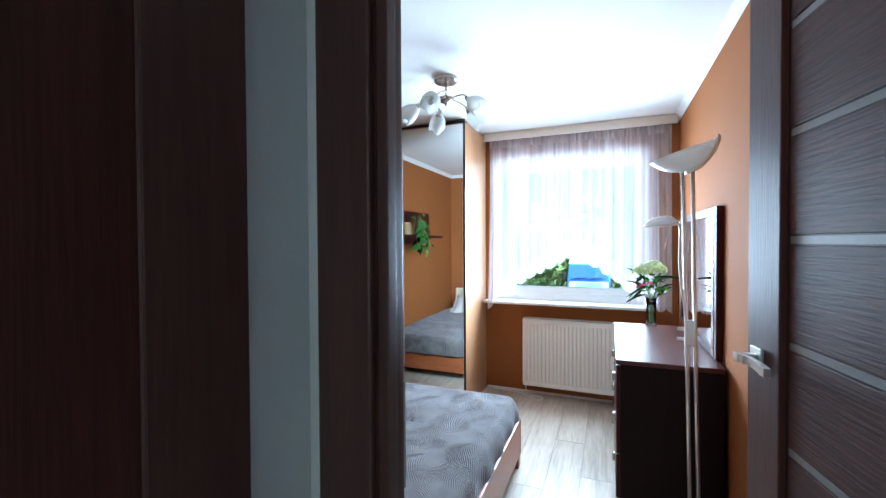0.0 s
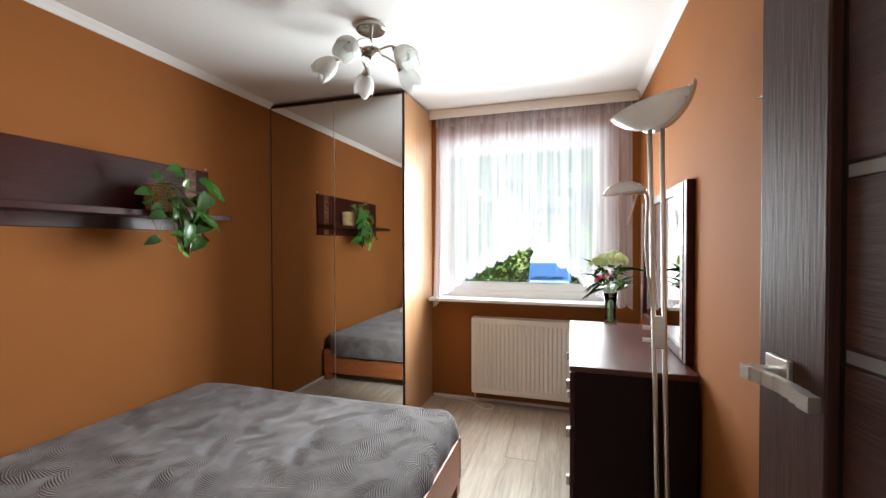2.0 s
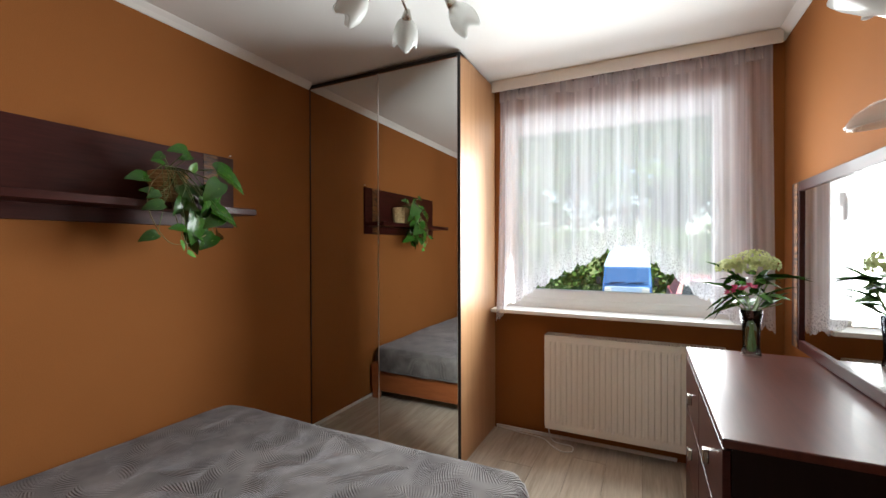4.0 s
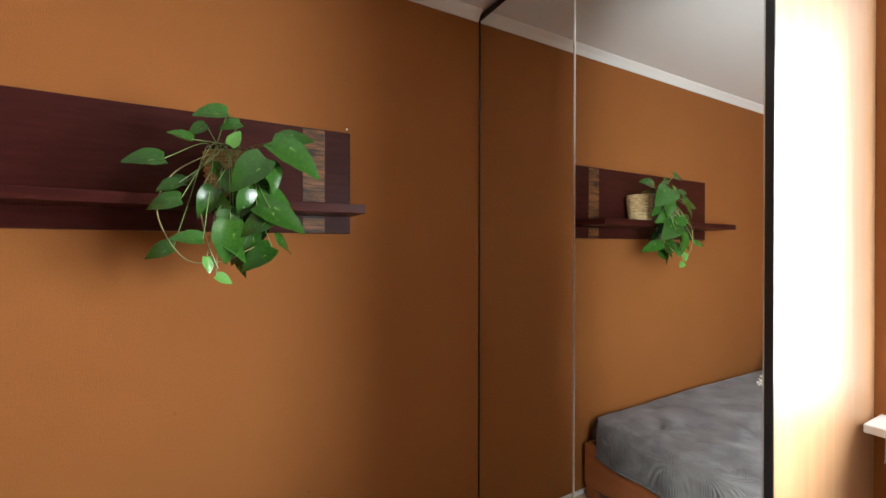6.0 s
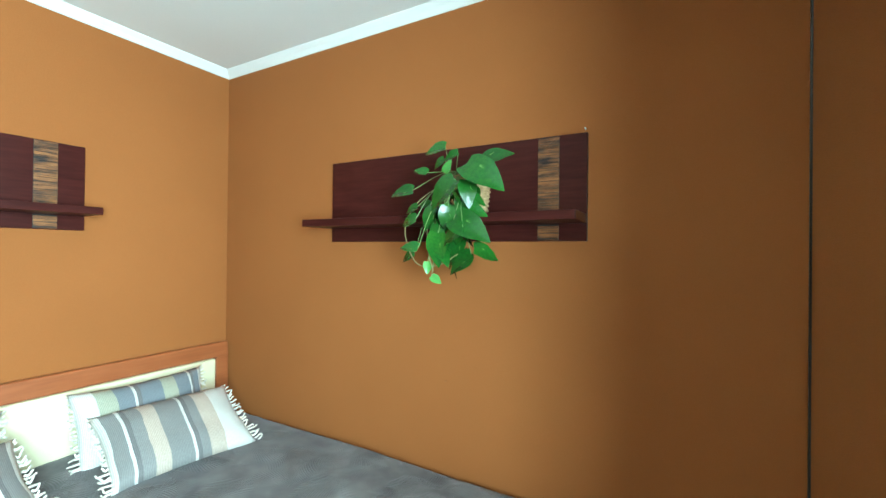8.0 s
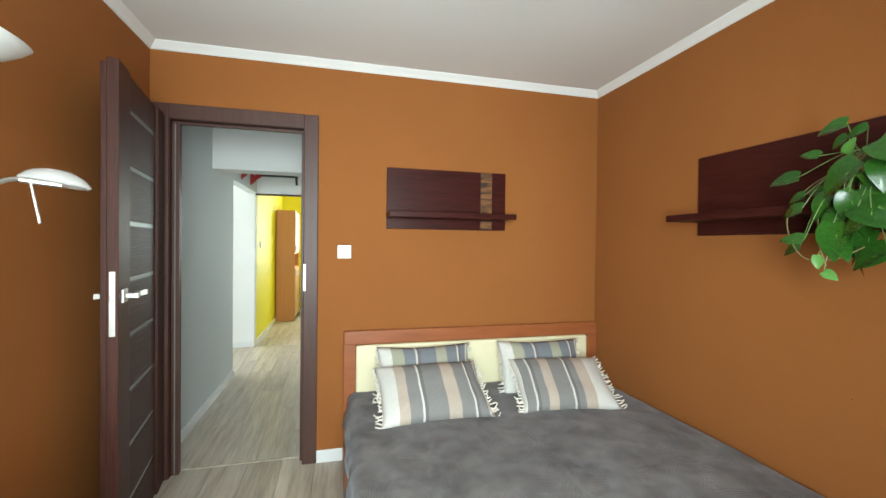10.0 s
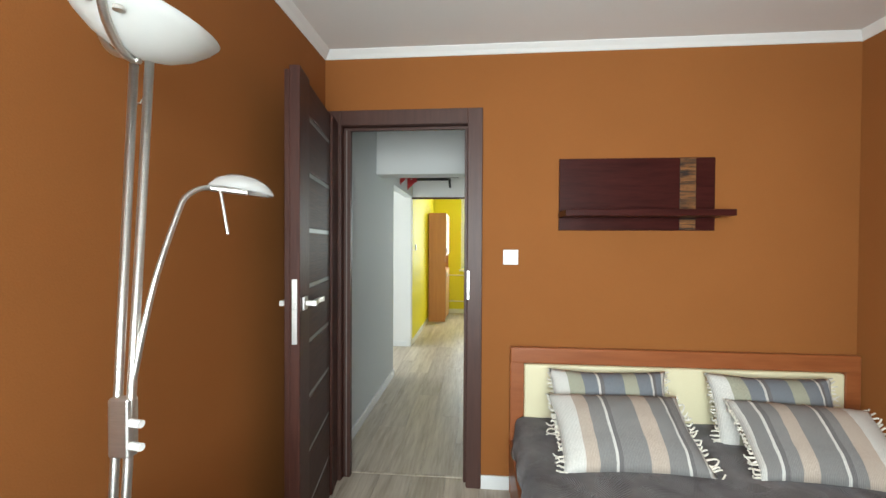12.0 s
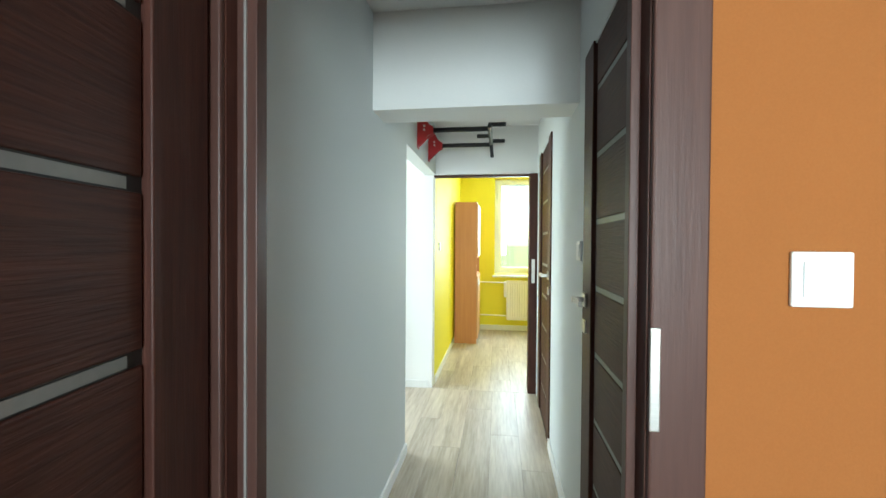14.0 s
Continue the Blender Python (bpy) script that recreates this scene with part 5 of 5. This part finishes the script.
def vase(x, y, z):
    t = thing("vase_of_flowers", pose(x, y, z), "clear glass vase with garden flowers and leaves on the chest", "vase")
    v = part("vase", lathe(bmesh.new(), [(0.0, 0.0), (0.036, 0.0), (0.038, 0.006), (0.032, 0.05), (0.034, 0.12), (0.044, 0.205), (0.042, 0.206), (0.031, 0.12), (0.029, 0.05), (0.033, 0.014), (0.0, 0.012)], 32), VASEGLASS, t, smooth=True)
    v.visible_shadow = False
    rnd = random.Random(9)
    stems = bmesh.new()
    tips = []
    for k in range(13):
        a, r = rnd.uniform(0, 6.3), rnd.uniform(0.03, 0.13)
        top = Vector((r * math.cos(a), r * math.sin(a), rnd.uniform(0.24, 0.37)))
        tips.append(top)
        tube(stems, bend([(rnd.uniform(-0.018, 0.018), rnd.uniform(-0.018, 0.018), 0.02), (top.x * 0.15, top.y * 0.15, 0.19), top], 6), 0.0026, 6)
    part("stalks", stems, STEM, t, "green stalks in water")
    heads = [(-0.05, -0.02, 0.400, 0.066), (0.015, 0.03, 0.425, 0.064), (-0.075, 0.04, 0.385, 0.055), (0.045, -0.02, 0.405, 0.055)]
    for hx, hy, hz, r in heads:
        bm = bmesh.new()
        for k in range(120):
            u, w = rnd.uniform(-0.35, 1), rnd.uniform(0, 6.283)
            s = math.sqrt(1 - u * u)
            c = Vector((hx + r * s * math.cos(w), hy + r * s * math.sin(w), hz + r * 0.75 * u))
            nrm = Vector((s * math.cos(w), s * math.sin(w), u))
            e = nrm.orthogonal().normalized()
            f = nrm.cross(e)
            g = rnd.uniform(0.008, 0.013)
            turn = rnd.uniform(0, 1.5)
            cen = bm.verts.new(c)
            ring = []
            for j in range(8):
                q = turn + j * math.pi / 4
                rr = g * (1.0 if j % 2 == 0 else 0.55)
                ring.append(bm.verts.new(c + (e * math.cos(q) + f * math.sin(q)) * rr + nrm * 0.003 * (j % 2 == 0)))
            for j in range(8):
                bm.faces.new((cen, ring[j], ring[(j + 1) % 8]))
        part("flower_head", bm, BLOOM, t, "pale green hydrangea head")
    for px, py, pz in ((-0.06, -0.05, 0.30), (-0.02, -0.085, 0.315), (-0.075, 0.0, 0.275)):
        bm = bmesh.new()
        for k in range(14):
            a, b = rnd.uniform(0, 6.3), rnd.uniform(-0.2, 0.9)
            d = Vector((math.cos(a), math.sin(a), b)).normalized()
            e = d.orthogonal().normalized() * 0.007
            p = Vector((px, py, pz))
            q = [bm.verts.new(p), bm.verts.new(p + d * 0.016 + e), bm.verts.new(p + d * 0.030), bm.verts.new(p + d * 0.016 - e)]
            bm.faces.new(q)
        part("flower_head", bm, PINK, t, "small magenta flower")
    for k in range(38):
        a = rnd.uniform(0, 6.3)
        long = k % 3 == 0
        s = rnd.uniform(0.12, 0.18) if long else rnd.uniform(0.055, 0.10)
        p = Vector((0.045 * math.cos(a), 0.045 * math.sin(a), rnd.uniform(0.20, 0.36)))
        m = Matrix.Translation(p) @ Matrix.Rotation(a, 4, "Z") @ Matrix.Rotation(rnd.uniform(-0.9, 0.5), 4, "Y") @ Matrix.Rotation(rnd.uniform(-0.6, 0.6), 4, "X") @ Matrix.Diagonal((s, s * (0.32 if long else 0.95), s, 1))
        again("leaf", LEAVES[k % 3], t, m)
    return t


vase(0.492, 3.846, CZ)

# ---- small fixtures ----


def switch(name, m, label):
    t = thing(name, m, label, "light switch", "light switches")
    part("plate", boxes((-0.041, 0.041, 0.0, 0.009, -0.041, 0.041), bevel=0.003), PVC, t)
    part("rocker", boxes((-0.027, 0.027, 0.009, 0.0125, -0.027, 0.027), bevel=0.002), PVC, t)
    return t


switch("light_switch", pose(-0.306, YS, 1.289), "square white light switch beside the bedroom door")
switch("light_switch", pose(HW, -0.05, 1.31, 0, 0, -90), "square white light switch on the grey passage wall")
switch("light_switch", pose(YE, -2.40, 1.30, 0, 0, 90), "square white light switch on the yellow wall")
hook = thing("wall_hook", pose(XE, 2.368, 1.721) @ Matrix.Diagonal((0.6, 0.6, 0.6, 1)), "small steel hook in the wall above the lamp", "hook")
part("peg", tube(bmesh.new(), bend([(0, 0, 0), (-0.018, 0, -0.002), (-0.026, 0, 0.004), (-0.027, 0, 0.014)], 5), 0.003, 8), STEEL, hook, smooth=True)
part("rosette", lathe(bmesh.new(), [(0.0, 0.004), (0.008, 0.003), (0.009, 0.0)], 16, Matrix.Rotation(radians(-90), 4, "Y")), STEEL, hook)
cable = part("cable", tube(bmesh.new(), bend([(-0.86, 4.395, 0.012), (-0.70, 4.38, 0.006), (-0.55, 4.36, 0.005), (-0.47, 4.28, 0.005), (-0.40, 4.235, 0.005), (-0.345, 4.26, 0.005), (-0.36, 4.33, 0.005), (-0.47, 4.345, 0.006), (-0.505, 4.352, 0.06), (-0.505, 4.36, 0.14)], 8), 0.004, 8), PVC, smooth=True)
tagged(cable, "thin white cable curling on the floor under the radiator", "cable")
part("nail", tube(bmesh.new(), [(XW, 3.178, 1.812), (XW + 0.012, 3.178, 1.813)], 0.003, 8), PVC)
tagged(bpy.data.objects["nail"], "small pale nail head above the shelf's corner", "nail")

for y, z in ((2.610, 0.801), (3.034, 0.424)):
    tagged(part("nail", tube(bmesh.new(), [(XW - 0.001, y, z), (XW + 0.010, y, z + 0.001)], 0.0017, 6), NICKEL), "small pale nail head in the wall by the bed", "nail")

# ---- passage and yellow room ----


def pull_up_bar():
    t = thing("pull_up_bar", pose(0, 0, 0), "black wall-mounted pull-up bar with two red brackets", "pull-up bar")
    for y in (-1.155, -1.62):
        bm = bmesh.new()
        pts = [(0.0, 0.10), (0.0, -0.115), (0.03, -0.09), (0.085, -0.035), (0.115, -0.022), (0.115, 0.022), (0.085, 0.04), (0.05, 0.10)]
        for s in (-0.024, 0.020):
            a = [bm.verts.new((HE - u, y + s, 2.135 + v)) for u, v in pts]
            b = [bm.verts.new((HE - u, y + s + 0.004, 2.135 + v)) for u, v in pts]
            bm.faces.new(a), bm.faces.new(b[::-1])
            for k in range(len(pts)):
                j = (k + 1) % len(pts)
                bm.faces.new((a[k], a[j], b[j], b[k]))
        box(bm, HE - 0.005, HE - 0.0005, y - 0.03, y + 0.03, 2.01, 2.245)
        part("bracket", bm, RED, t, "red steel bracket")
        part("arm", tube(bmesh.new(), [(HE - 0.09, y, 2.137), (HE - 0.52, y, 2.137)], 0.017, 14), BLACKBAR, t, smooth=True)
        part("grip", tube(bmesh.new(), [(HE - 0.50, y, 2.165), (HE - 0.62, y, 2.165)], 0.015, 12), BLACKBAR, t)
        for k in (0.026, 0.0):
            part("bolt", tube(bmesh.new(), [(HE - 0.05, y - 0.03, 2.137 + k), (HE - 0.05, y + 0.03, 2.137 + k)], 0.008, 8), STEEL, t)
    part("cross_bar", tube(bmesh.new(), [(HE - 0.51, -1.70, 2.137), (HE - 0.51, -1.08, 2.137)], 0.015, 12), BLACKBAR, t)
    part("grip", tube(bmesh.new(), [(HE - 0.51, -1.60, 2.137), (HE - 0.52, -1.60, 2.03)], 0.014, 12), BLACKBAR, t)
    part("grip", tube(bmesh.new(), [(HE - 0.51, -1.35, 2.137), (HE - 0.41, -1.35, 2.137)], 0.014, 12), BLACKBAR, t)
    return t


pull_up_bar()


def tall_cabinet():
    t = thing("tall_cabinet", pose(0, 0, 0), "tall orange alder cabinet against the yellow wall", "cabinet")
    x0, x1, y0, y1, h = 0.455, YE - 0.02, -4.45, -3.74, 1.885
    part("side", boxes((x0, x1, y1 - 0.018, y1, 0, h), bevel=0.001), ALDER, t)
    part("side", boxes((x0, x1, y0, y0 + 0.018, 0, h), bevel=0.001), ALDER, t)
    part("body", boxes((x0 + 0.22, x1, y0 + 0.018, y1 - 0.018, 0.0, h - 0.02)), ALDER, t)
    part("top", boxes((x0, x1, y0 + 0.018, y1 - 0.018, h - 0.02, h)), ALDER, t)
    for a, b in ((0.06, 0.90), (1.16, h - 0.022)):
        d = part("door", boxes((x0 - 0.016, x0 + 0.002, y0 + 0.004, y1 - 0.004, a, b), bevel=0.002), BEECH, t, "pale beech door")
        part("handle", boxes((x0 - 0.035, x0 - 0.016, y1 - 0.09, y1 - 0.06, (b - 0.12 if a < 0.5 else a + 0.04), (b - 0.04 if a < 0.5 else a + 0.12)), bevel=0.003), STEEL, d)
        part("shelf", boxes((x0 + 0.004, x0 + 0.22, y0 + 0.018, y1 - 0.018, (b if a < 0.5 else a - 0.02), (b + 0.02 if a < 0.5 else a))), ALDER, t)
    return t


tall_cabinet()

# ---- beyond the window ----


def van():
    t = thing("van", pose(-0.47, 16.0, GZ), "blue high-roofed van parked facing the house", "van")
    bm = bmesh.new()
    prof = [(-0.72, 0.30), (-0.74, 0.60), (-0.74, 1.02), (-0.70, 1.60), (0.70, 1.60), (0.74, 1.02), (0.74, 0.60), (0.72, 0.30)]
    rows = [[bm.verts.new((x * s, y + max(0.0, z - 1.0) * lean, z * h)) for x, z in prof] for y, s, lean, h in ((0.0, 0.96, 0.5, 0.99), (0.14, 1.0, 0.5, 1.0), (4.1, 1.0, 0.0, 1.0), (4.3, 0.95, 0.0, 0.99))]
    for a, b in zip(rows, rows[1:]):
        for k in range(len(prof)):
            q = (k + 1) % len(prof)
            bm.faces.new((a[k], a[q], b[q], b[k]))
    bm.faces.new(rows[0]), bm.faces.new(rows[-1][::-1])
    part("body", bm, VANBLUE, t, smooth=False)
    top = bmesh.new()
    rings = [[top.verts.new((x, y, z)) for x, y in ((-w, a), (w, a), (w, b), (-w, b))] for z, w, a, b in ((1.60, 0.70, 0.30, 4.2), (1.78, 0.66, 0.42, 4.2), (2.05, 0.57, 0.72, 4.15), (2.22, 0.46, 1.05, 4.05), (2.28, 0.36, 1.3, 3.9))]
    for a, b in zip(rings, rings[1:]):
        for k in range(4):
            q = (k + 1) % 4
            top.faces.new((a[k], a[q], b[q], b[k]))
    top.faces.new(rings[-1])
    part("roof", top, VANROOF, t, "raised roof, its blue paled for sunlight")
    glass = bmesh.new()
    lean = Matrix.Translation((0, 0.03, 1.06)) @ Matrix.Rotation(radians(-27), 4, "X")
    box(glass, -0.64, 0.64, -0.012, 0.012, 0.0, 0.56, bevel=0.008, m=lean)
    part("windscreen", glass, PALEGLASS, t, "blue-tinted windscreen")
    wip = bmesh.new()
    for x in (-0.5, 0.05):
        tube(wip, [lean @ Vector((x, -0.03, 0.03)), lean @ Vector((x + 0.45, -0.03, 0.06))], 0.012, 6)
    part("wipers", wip, TYRE, t)
    part("grille", boxes((-0.66, 0.66, -0.03, 0.05, 0.74, 0.98), bevel=0.02), VANROOF, t, "pale front panel")
    part("bumper", boxes((-0.74, 0.74, -0.12, 0.10, 0.40, 0.62), bevel=0.04), PVC, t, "white bumper")
    for s in (-1, 1):
        part("headlight", boxes((s * 0.55 - 0.11, s * 0.55 + 0.11, -0.045, 0.03, 0.78, 0.94), bevel=0.02), PVC, t)
        part("side_mirror", boxes((s * 0.86 - 0.07, s * 0.86 + 0.07, 0.20, 0.27, 1.02, 1.26), bevel=0.02), TYRE, t)
    for x in (-0.70, 0.50):
        for y in (0.75, 3.4):
            part("wheel", tube(bmesh.new(), [(x, y, 0.32), (x + 0.20, y, 0.32)], 0.32, 24), TYRE, t)
    return t


van()


def car():
    t = thing("car", pose(1.55, 14.2, GZ), "small faded red hatchback parked beside the van", "car")
    bm = bmesh.new()
    low = [(-0.80, 0.30), (-0.84, 0.60), (-0.80, 0.90), (0.80, 0.90), (0.84, 0.60), (0.80, 0.30)]
    rows = [[bm.verts.new((x * s, y, z)) for x, z in low] for y, s in ((0.0, 0.93), (0.15, 1.0), (3.6, 1.0), (3.9, 0.9))]
    for a, b in zip(rows, rows[1:]):
        for k in range(len(low)):
            j = (k + 1) % len(low)
            bm.faces.new((a[k], a[j], b[j], b[k]))
    bm.faces.new(rows[0]), bm.faces.new(rows[-1][::-1])
    part("body", bm, CARRED, t)
    cab = bmesh.new()
    ring = [[cab.verts.new((x, y, z)) for x, y in ((-w, a), (w, a), (w, b), (-w, b))] for z, w, a, b in ((0.89, 0.78, 0.05, 3.0), (1.36, 0.60, 0.40, 2.2), (1.43, 0.52, 0.60, 2.0))]
    for a, b in zip(ring, ring[1:]):
        for k in range(4):
            j = (k + 1) % 4
            cab.faces.new((a[k], a[j], b[j], b[k]))
    cab.faces.new(ring[-1])
    part("cabin", cab, CARRED, t)
    win = bmesh.new()
    q = [win.verts.new(p) for p in ((-0.62, 0.105, 0.97), (0.62, 0.105, 0.97), (0.52, 0.365, 1.33), (-0.52, 0.365, 1.33))]
    win.faces.new(q)
    part("rear_window", win, DARKGLASS, t)
    part("bumper", boxes((-0.82, 0.82, -0.10, 0.12, 0.34, 0.56), bevel=0.04), PVC, t, "pale bumper")
    for x in (-0.79, 0.65):
        part("tail_light", boxes((x, x + 0.14, -0.01, 0.05, 0.64, 0.84), bevel=0.01), LIGHTRED, t)
    for x in (-0.80, 0.62):
        for y in (0.65, 3.05):
            part("wheel", tube(bmesh.new(), [(x, y, 0.29), (x + 0.18, y, 0.29)], 0.29, 24), TYRE, t)
    return t


car()


def leaf_cloud(centres, count, size, seed):
    """Many small leaves strewn in uneven clumps."""
    rnd = random.Random(seed)
    verts, faces = [], []
    for cx, cy, cz, r, h in centres:
        for _ in range(count):
            v = Vector((rnd.gauss(0, 1), rnd.gauss(0, 1), rnd.gauss(0, 1))).normalized() * rnd.uniform(0.55, 1.0) ** 0.5
            p = Vector((cx + v.x * r, cy + v.y * r, cz + v.z * h))
            d = Vector((rnd.gauss(0, 1), rnd.gauss(0, 1), rnd.gauss(0, 0.7))).normalized()
            e = d.orthogonal().normalized() * size * rnd.uniform(0.25, 0.5)
            d = d * size * rnd.uniform(0.6, 1.2)
            k = len(verts)
            verts += [p - d * 0.5, p + e, p + d * 0.5, p - e]
            faces.append((k, k + 1, k + 2, k + 3))
    data = bpy.data.meshes.new("leaves")
    data.from_pydata([tuple(v) for v in verts], [], faces)
    return data


def tree(x, y, height, spread, seed):
    t = thing("tree", pose(x, y, GZ), "leafy broad tree beyond the parking strip", "tree", "trees beyond the window")
    rnd = random.Random(seed)
    trunk = bmesh.new()
    fork = height * 0.38
    tube(trunk, bend([(0, 0, -0.1), (0.05, 0.02, fork * 0.5), (0.0, 0.05, fork), (0.1, 0, height * 0.75)], 5), 0.20, 10, 0.35)
    cl = []
    for k in range(9):
        a, r = rnd.uniform(0, 6.3), rnd.uniform(0.3, 1.0) * spread
        p = Vector((r * math.cos(a), r * math.sin(a), rnd.uniform(0.42, 0.92) * height))
        tube(trunk, bend([(0, 0, fork * rnd.uniform(0.8, 1.3)), (p.x * 0.5, p.y * 0.5, p.z * 0.8), tuple(p)], 4), 0.07, 7, 0.3)
        cl.append((p.x, p.y, p.z, spread * rnd.uniform(0.35, 0.6), spread * rnd.uniform(0.3, 0.5)))
    part("trunk", trunk, BARK, t)
    data = leaf_cloud(cl, 420, 0.30, seed)
    data.materials.append(FOLIAGE)
    crown = new("crown", data)
    crown.parent = t
    return t


for x, y, h, s, k in ((-6.5, 26, 9, 3.2, 1), (-2.2, 30, 11, 3.8, 2), (3.6, 28, 10, 3.4, 3), (8.0, 26, 9, 3.2, 4), (-11, 25, 9, 3.2, 5), (13, 27, 9, 3.4, 6), (0.8, 26, 7, 2.6, 9), (-4.4, 33, 12, 4.2, 10), (6.0, 33, 12, 4.2, 11)):
    tree(x, y, h, s, k)
_r = random.Random(5)
hedge = new("hedge", leaf_cloud([(-14 + 1.0 * k + _r.uniform(-0.3, 0.3), 21.5 + _r.uniform(-0.5, 0.5), GZ + 1.5 + _r.uniform(-0.2, 0.5), 1.1, 1.65 + _r.uniform(-0.2, 0.3)) for k in range(30)], 700, 0.26, 12))
hedge.data.materials.append(HEDGE)
tagged(hedge, "uneven sunlit green hedge behind the parked cars", "hedge", kind="stuff")


def tall_grass():
    """Blades of uneven height along the edge of the parking strip."""
    rnd = random.Random(21)
    verts, faces = [], []
    for _ in range(5200):
        x, y = rnd.uniform(-6, 7), rnd.uniform(9.6, 10.9)
        h = rnd.uniform(0.18, 0.42) * (1.0 + 0.45 * math.sin(x * 1.7) * math.sin(x * 0.6 + 1))
        a = rnd.uniform(0, 6.3)
        w, lean = Vector((math.cos(a), math.sin(a), 0)) * rnd.uniform(0.006, 0.014), Vector((rnd.gauss(0, 0.08), rnd.gauss(0, 0.08), 0))
        p, k = Vector((x, y, GZ - 0.01)), len(verts)
        verts += [p - w, p + w, p + w * 0.8 + lean * 0.5 + Vector((0, 0, h * 0.6)), p + lean + Vector((0, 0, h)), p - w * 0.8 + lean * 0.5 + Vector((0, 0, h * 0.6))]
        faces.append((k, k + 1, k + 2, k + 3, k + 4))
    data = bpy.data.meshes.new("blades")
    data.from_pydata([tuple(v) for v in verts], [], faces)
    data.materials.append(TUFT)
    return tagged(new("tall_grass", data), "sunlit tall grass in front of the parked cars", "grass", kind="stuff")


tall_grass()

# ---- floor of laminate planks, one object each ----
floor = fixed("floor", boxes((-2.3, 3.3, -5.1, 4.7, -0.12, -0.008)), JOINT, "pale oak laminate floor laid along the rooms", "floor")
_planks = {}


def plank(x0, x1, y0, y1):
    key = (round(x1 - x0, 3), round(y1 - y0, 3))
    if key not in _planks:
        w, d = key[0] / 2 - 0.0007, key[1] / 2 - 0.0007
        ob = part("plank", boxes((-w, w, -d, d, -0.0079, 0.0), bevel=0.0009), LAMINATE)
        ob.parent = floor
        _planks[key] = ob.data
        ob.matrix_basis = pose((x0 + x1) / 2, (y0 + y1) / 2, 0)
    else:
        again("plank", _planks[key], floor, pose((x0 + x1) / 2, (y0 + y1) / 2, 0))


def lay(x0, x1, y0, y1):
    w, length, col = 0.193, 1.285, 0
    x = x0
    while x < x1 - 0.004:
        xe = min(x + w, x1)
        y = y0 - (0.0, 0.43, 0.86, 0.21, 0.64)[col % 5]
        while y < y1:
            a, b = max(y, y0), min(y + length, y1)
            if b - a > 0.02:
                plank(x, xe, a, b)
            y += length
        x, col = xe, col + 1


lay(XW, XE, 0.985, YN), lay(HW, HE, -2.0, 0.965), lay(HE, 2.7, -2.0, -0.83), lay(-1.5, YE, YB, -2.0)
fixed("threshold", boxes((-0.044, 0.644, 0.9655, 0.9845, -0.008, 0.004), bevel=0.002), LAMINATE, "narrow threshold strip in the doorway", "threshold")
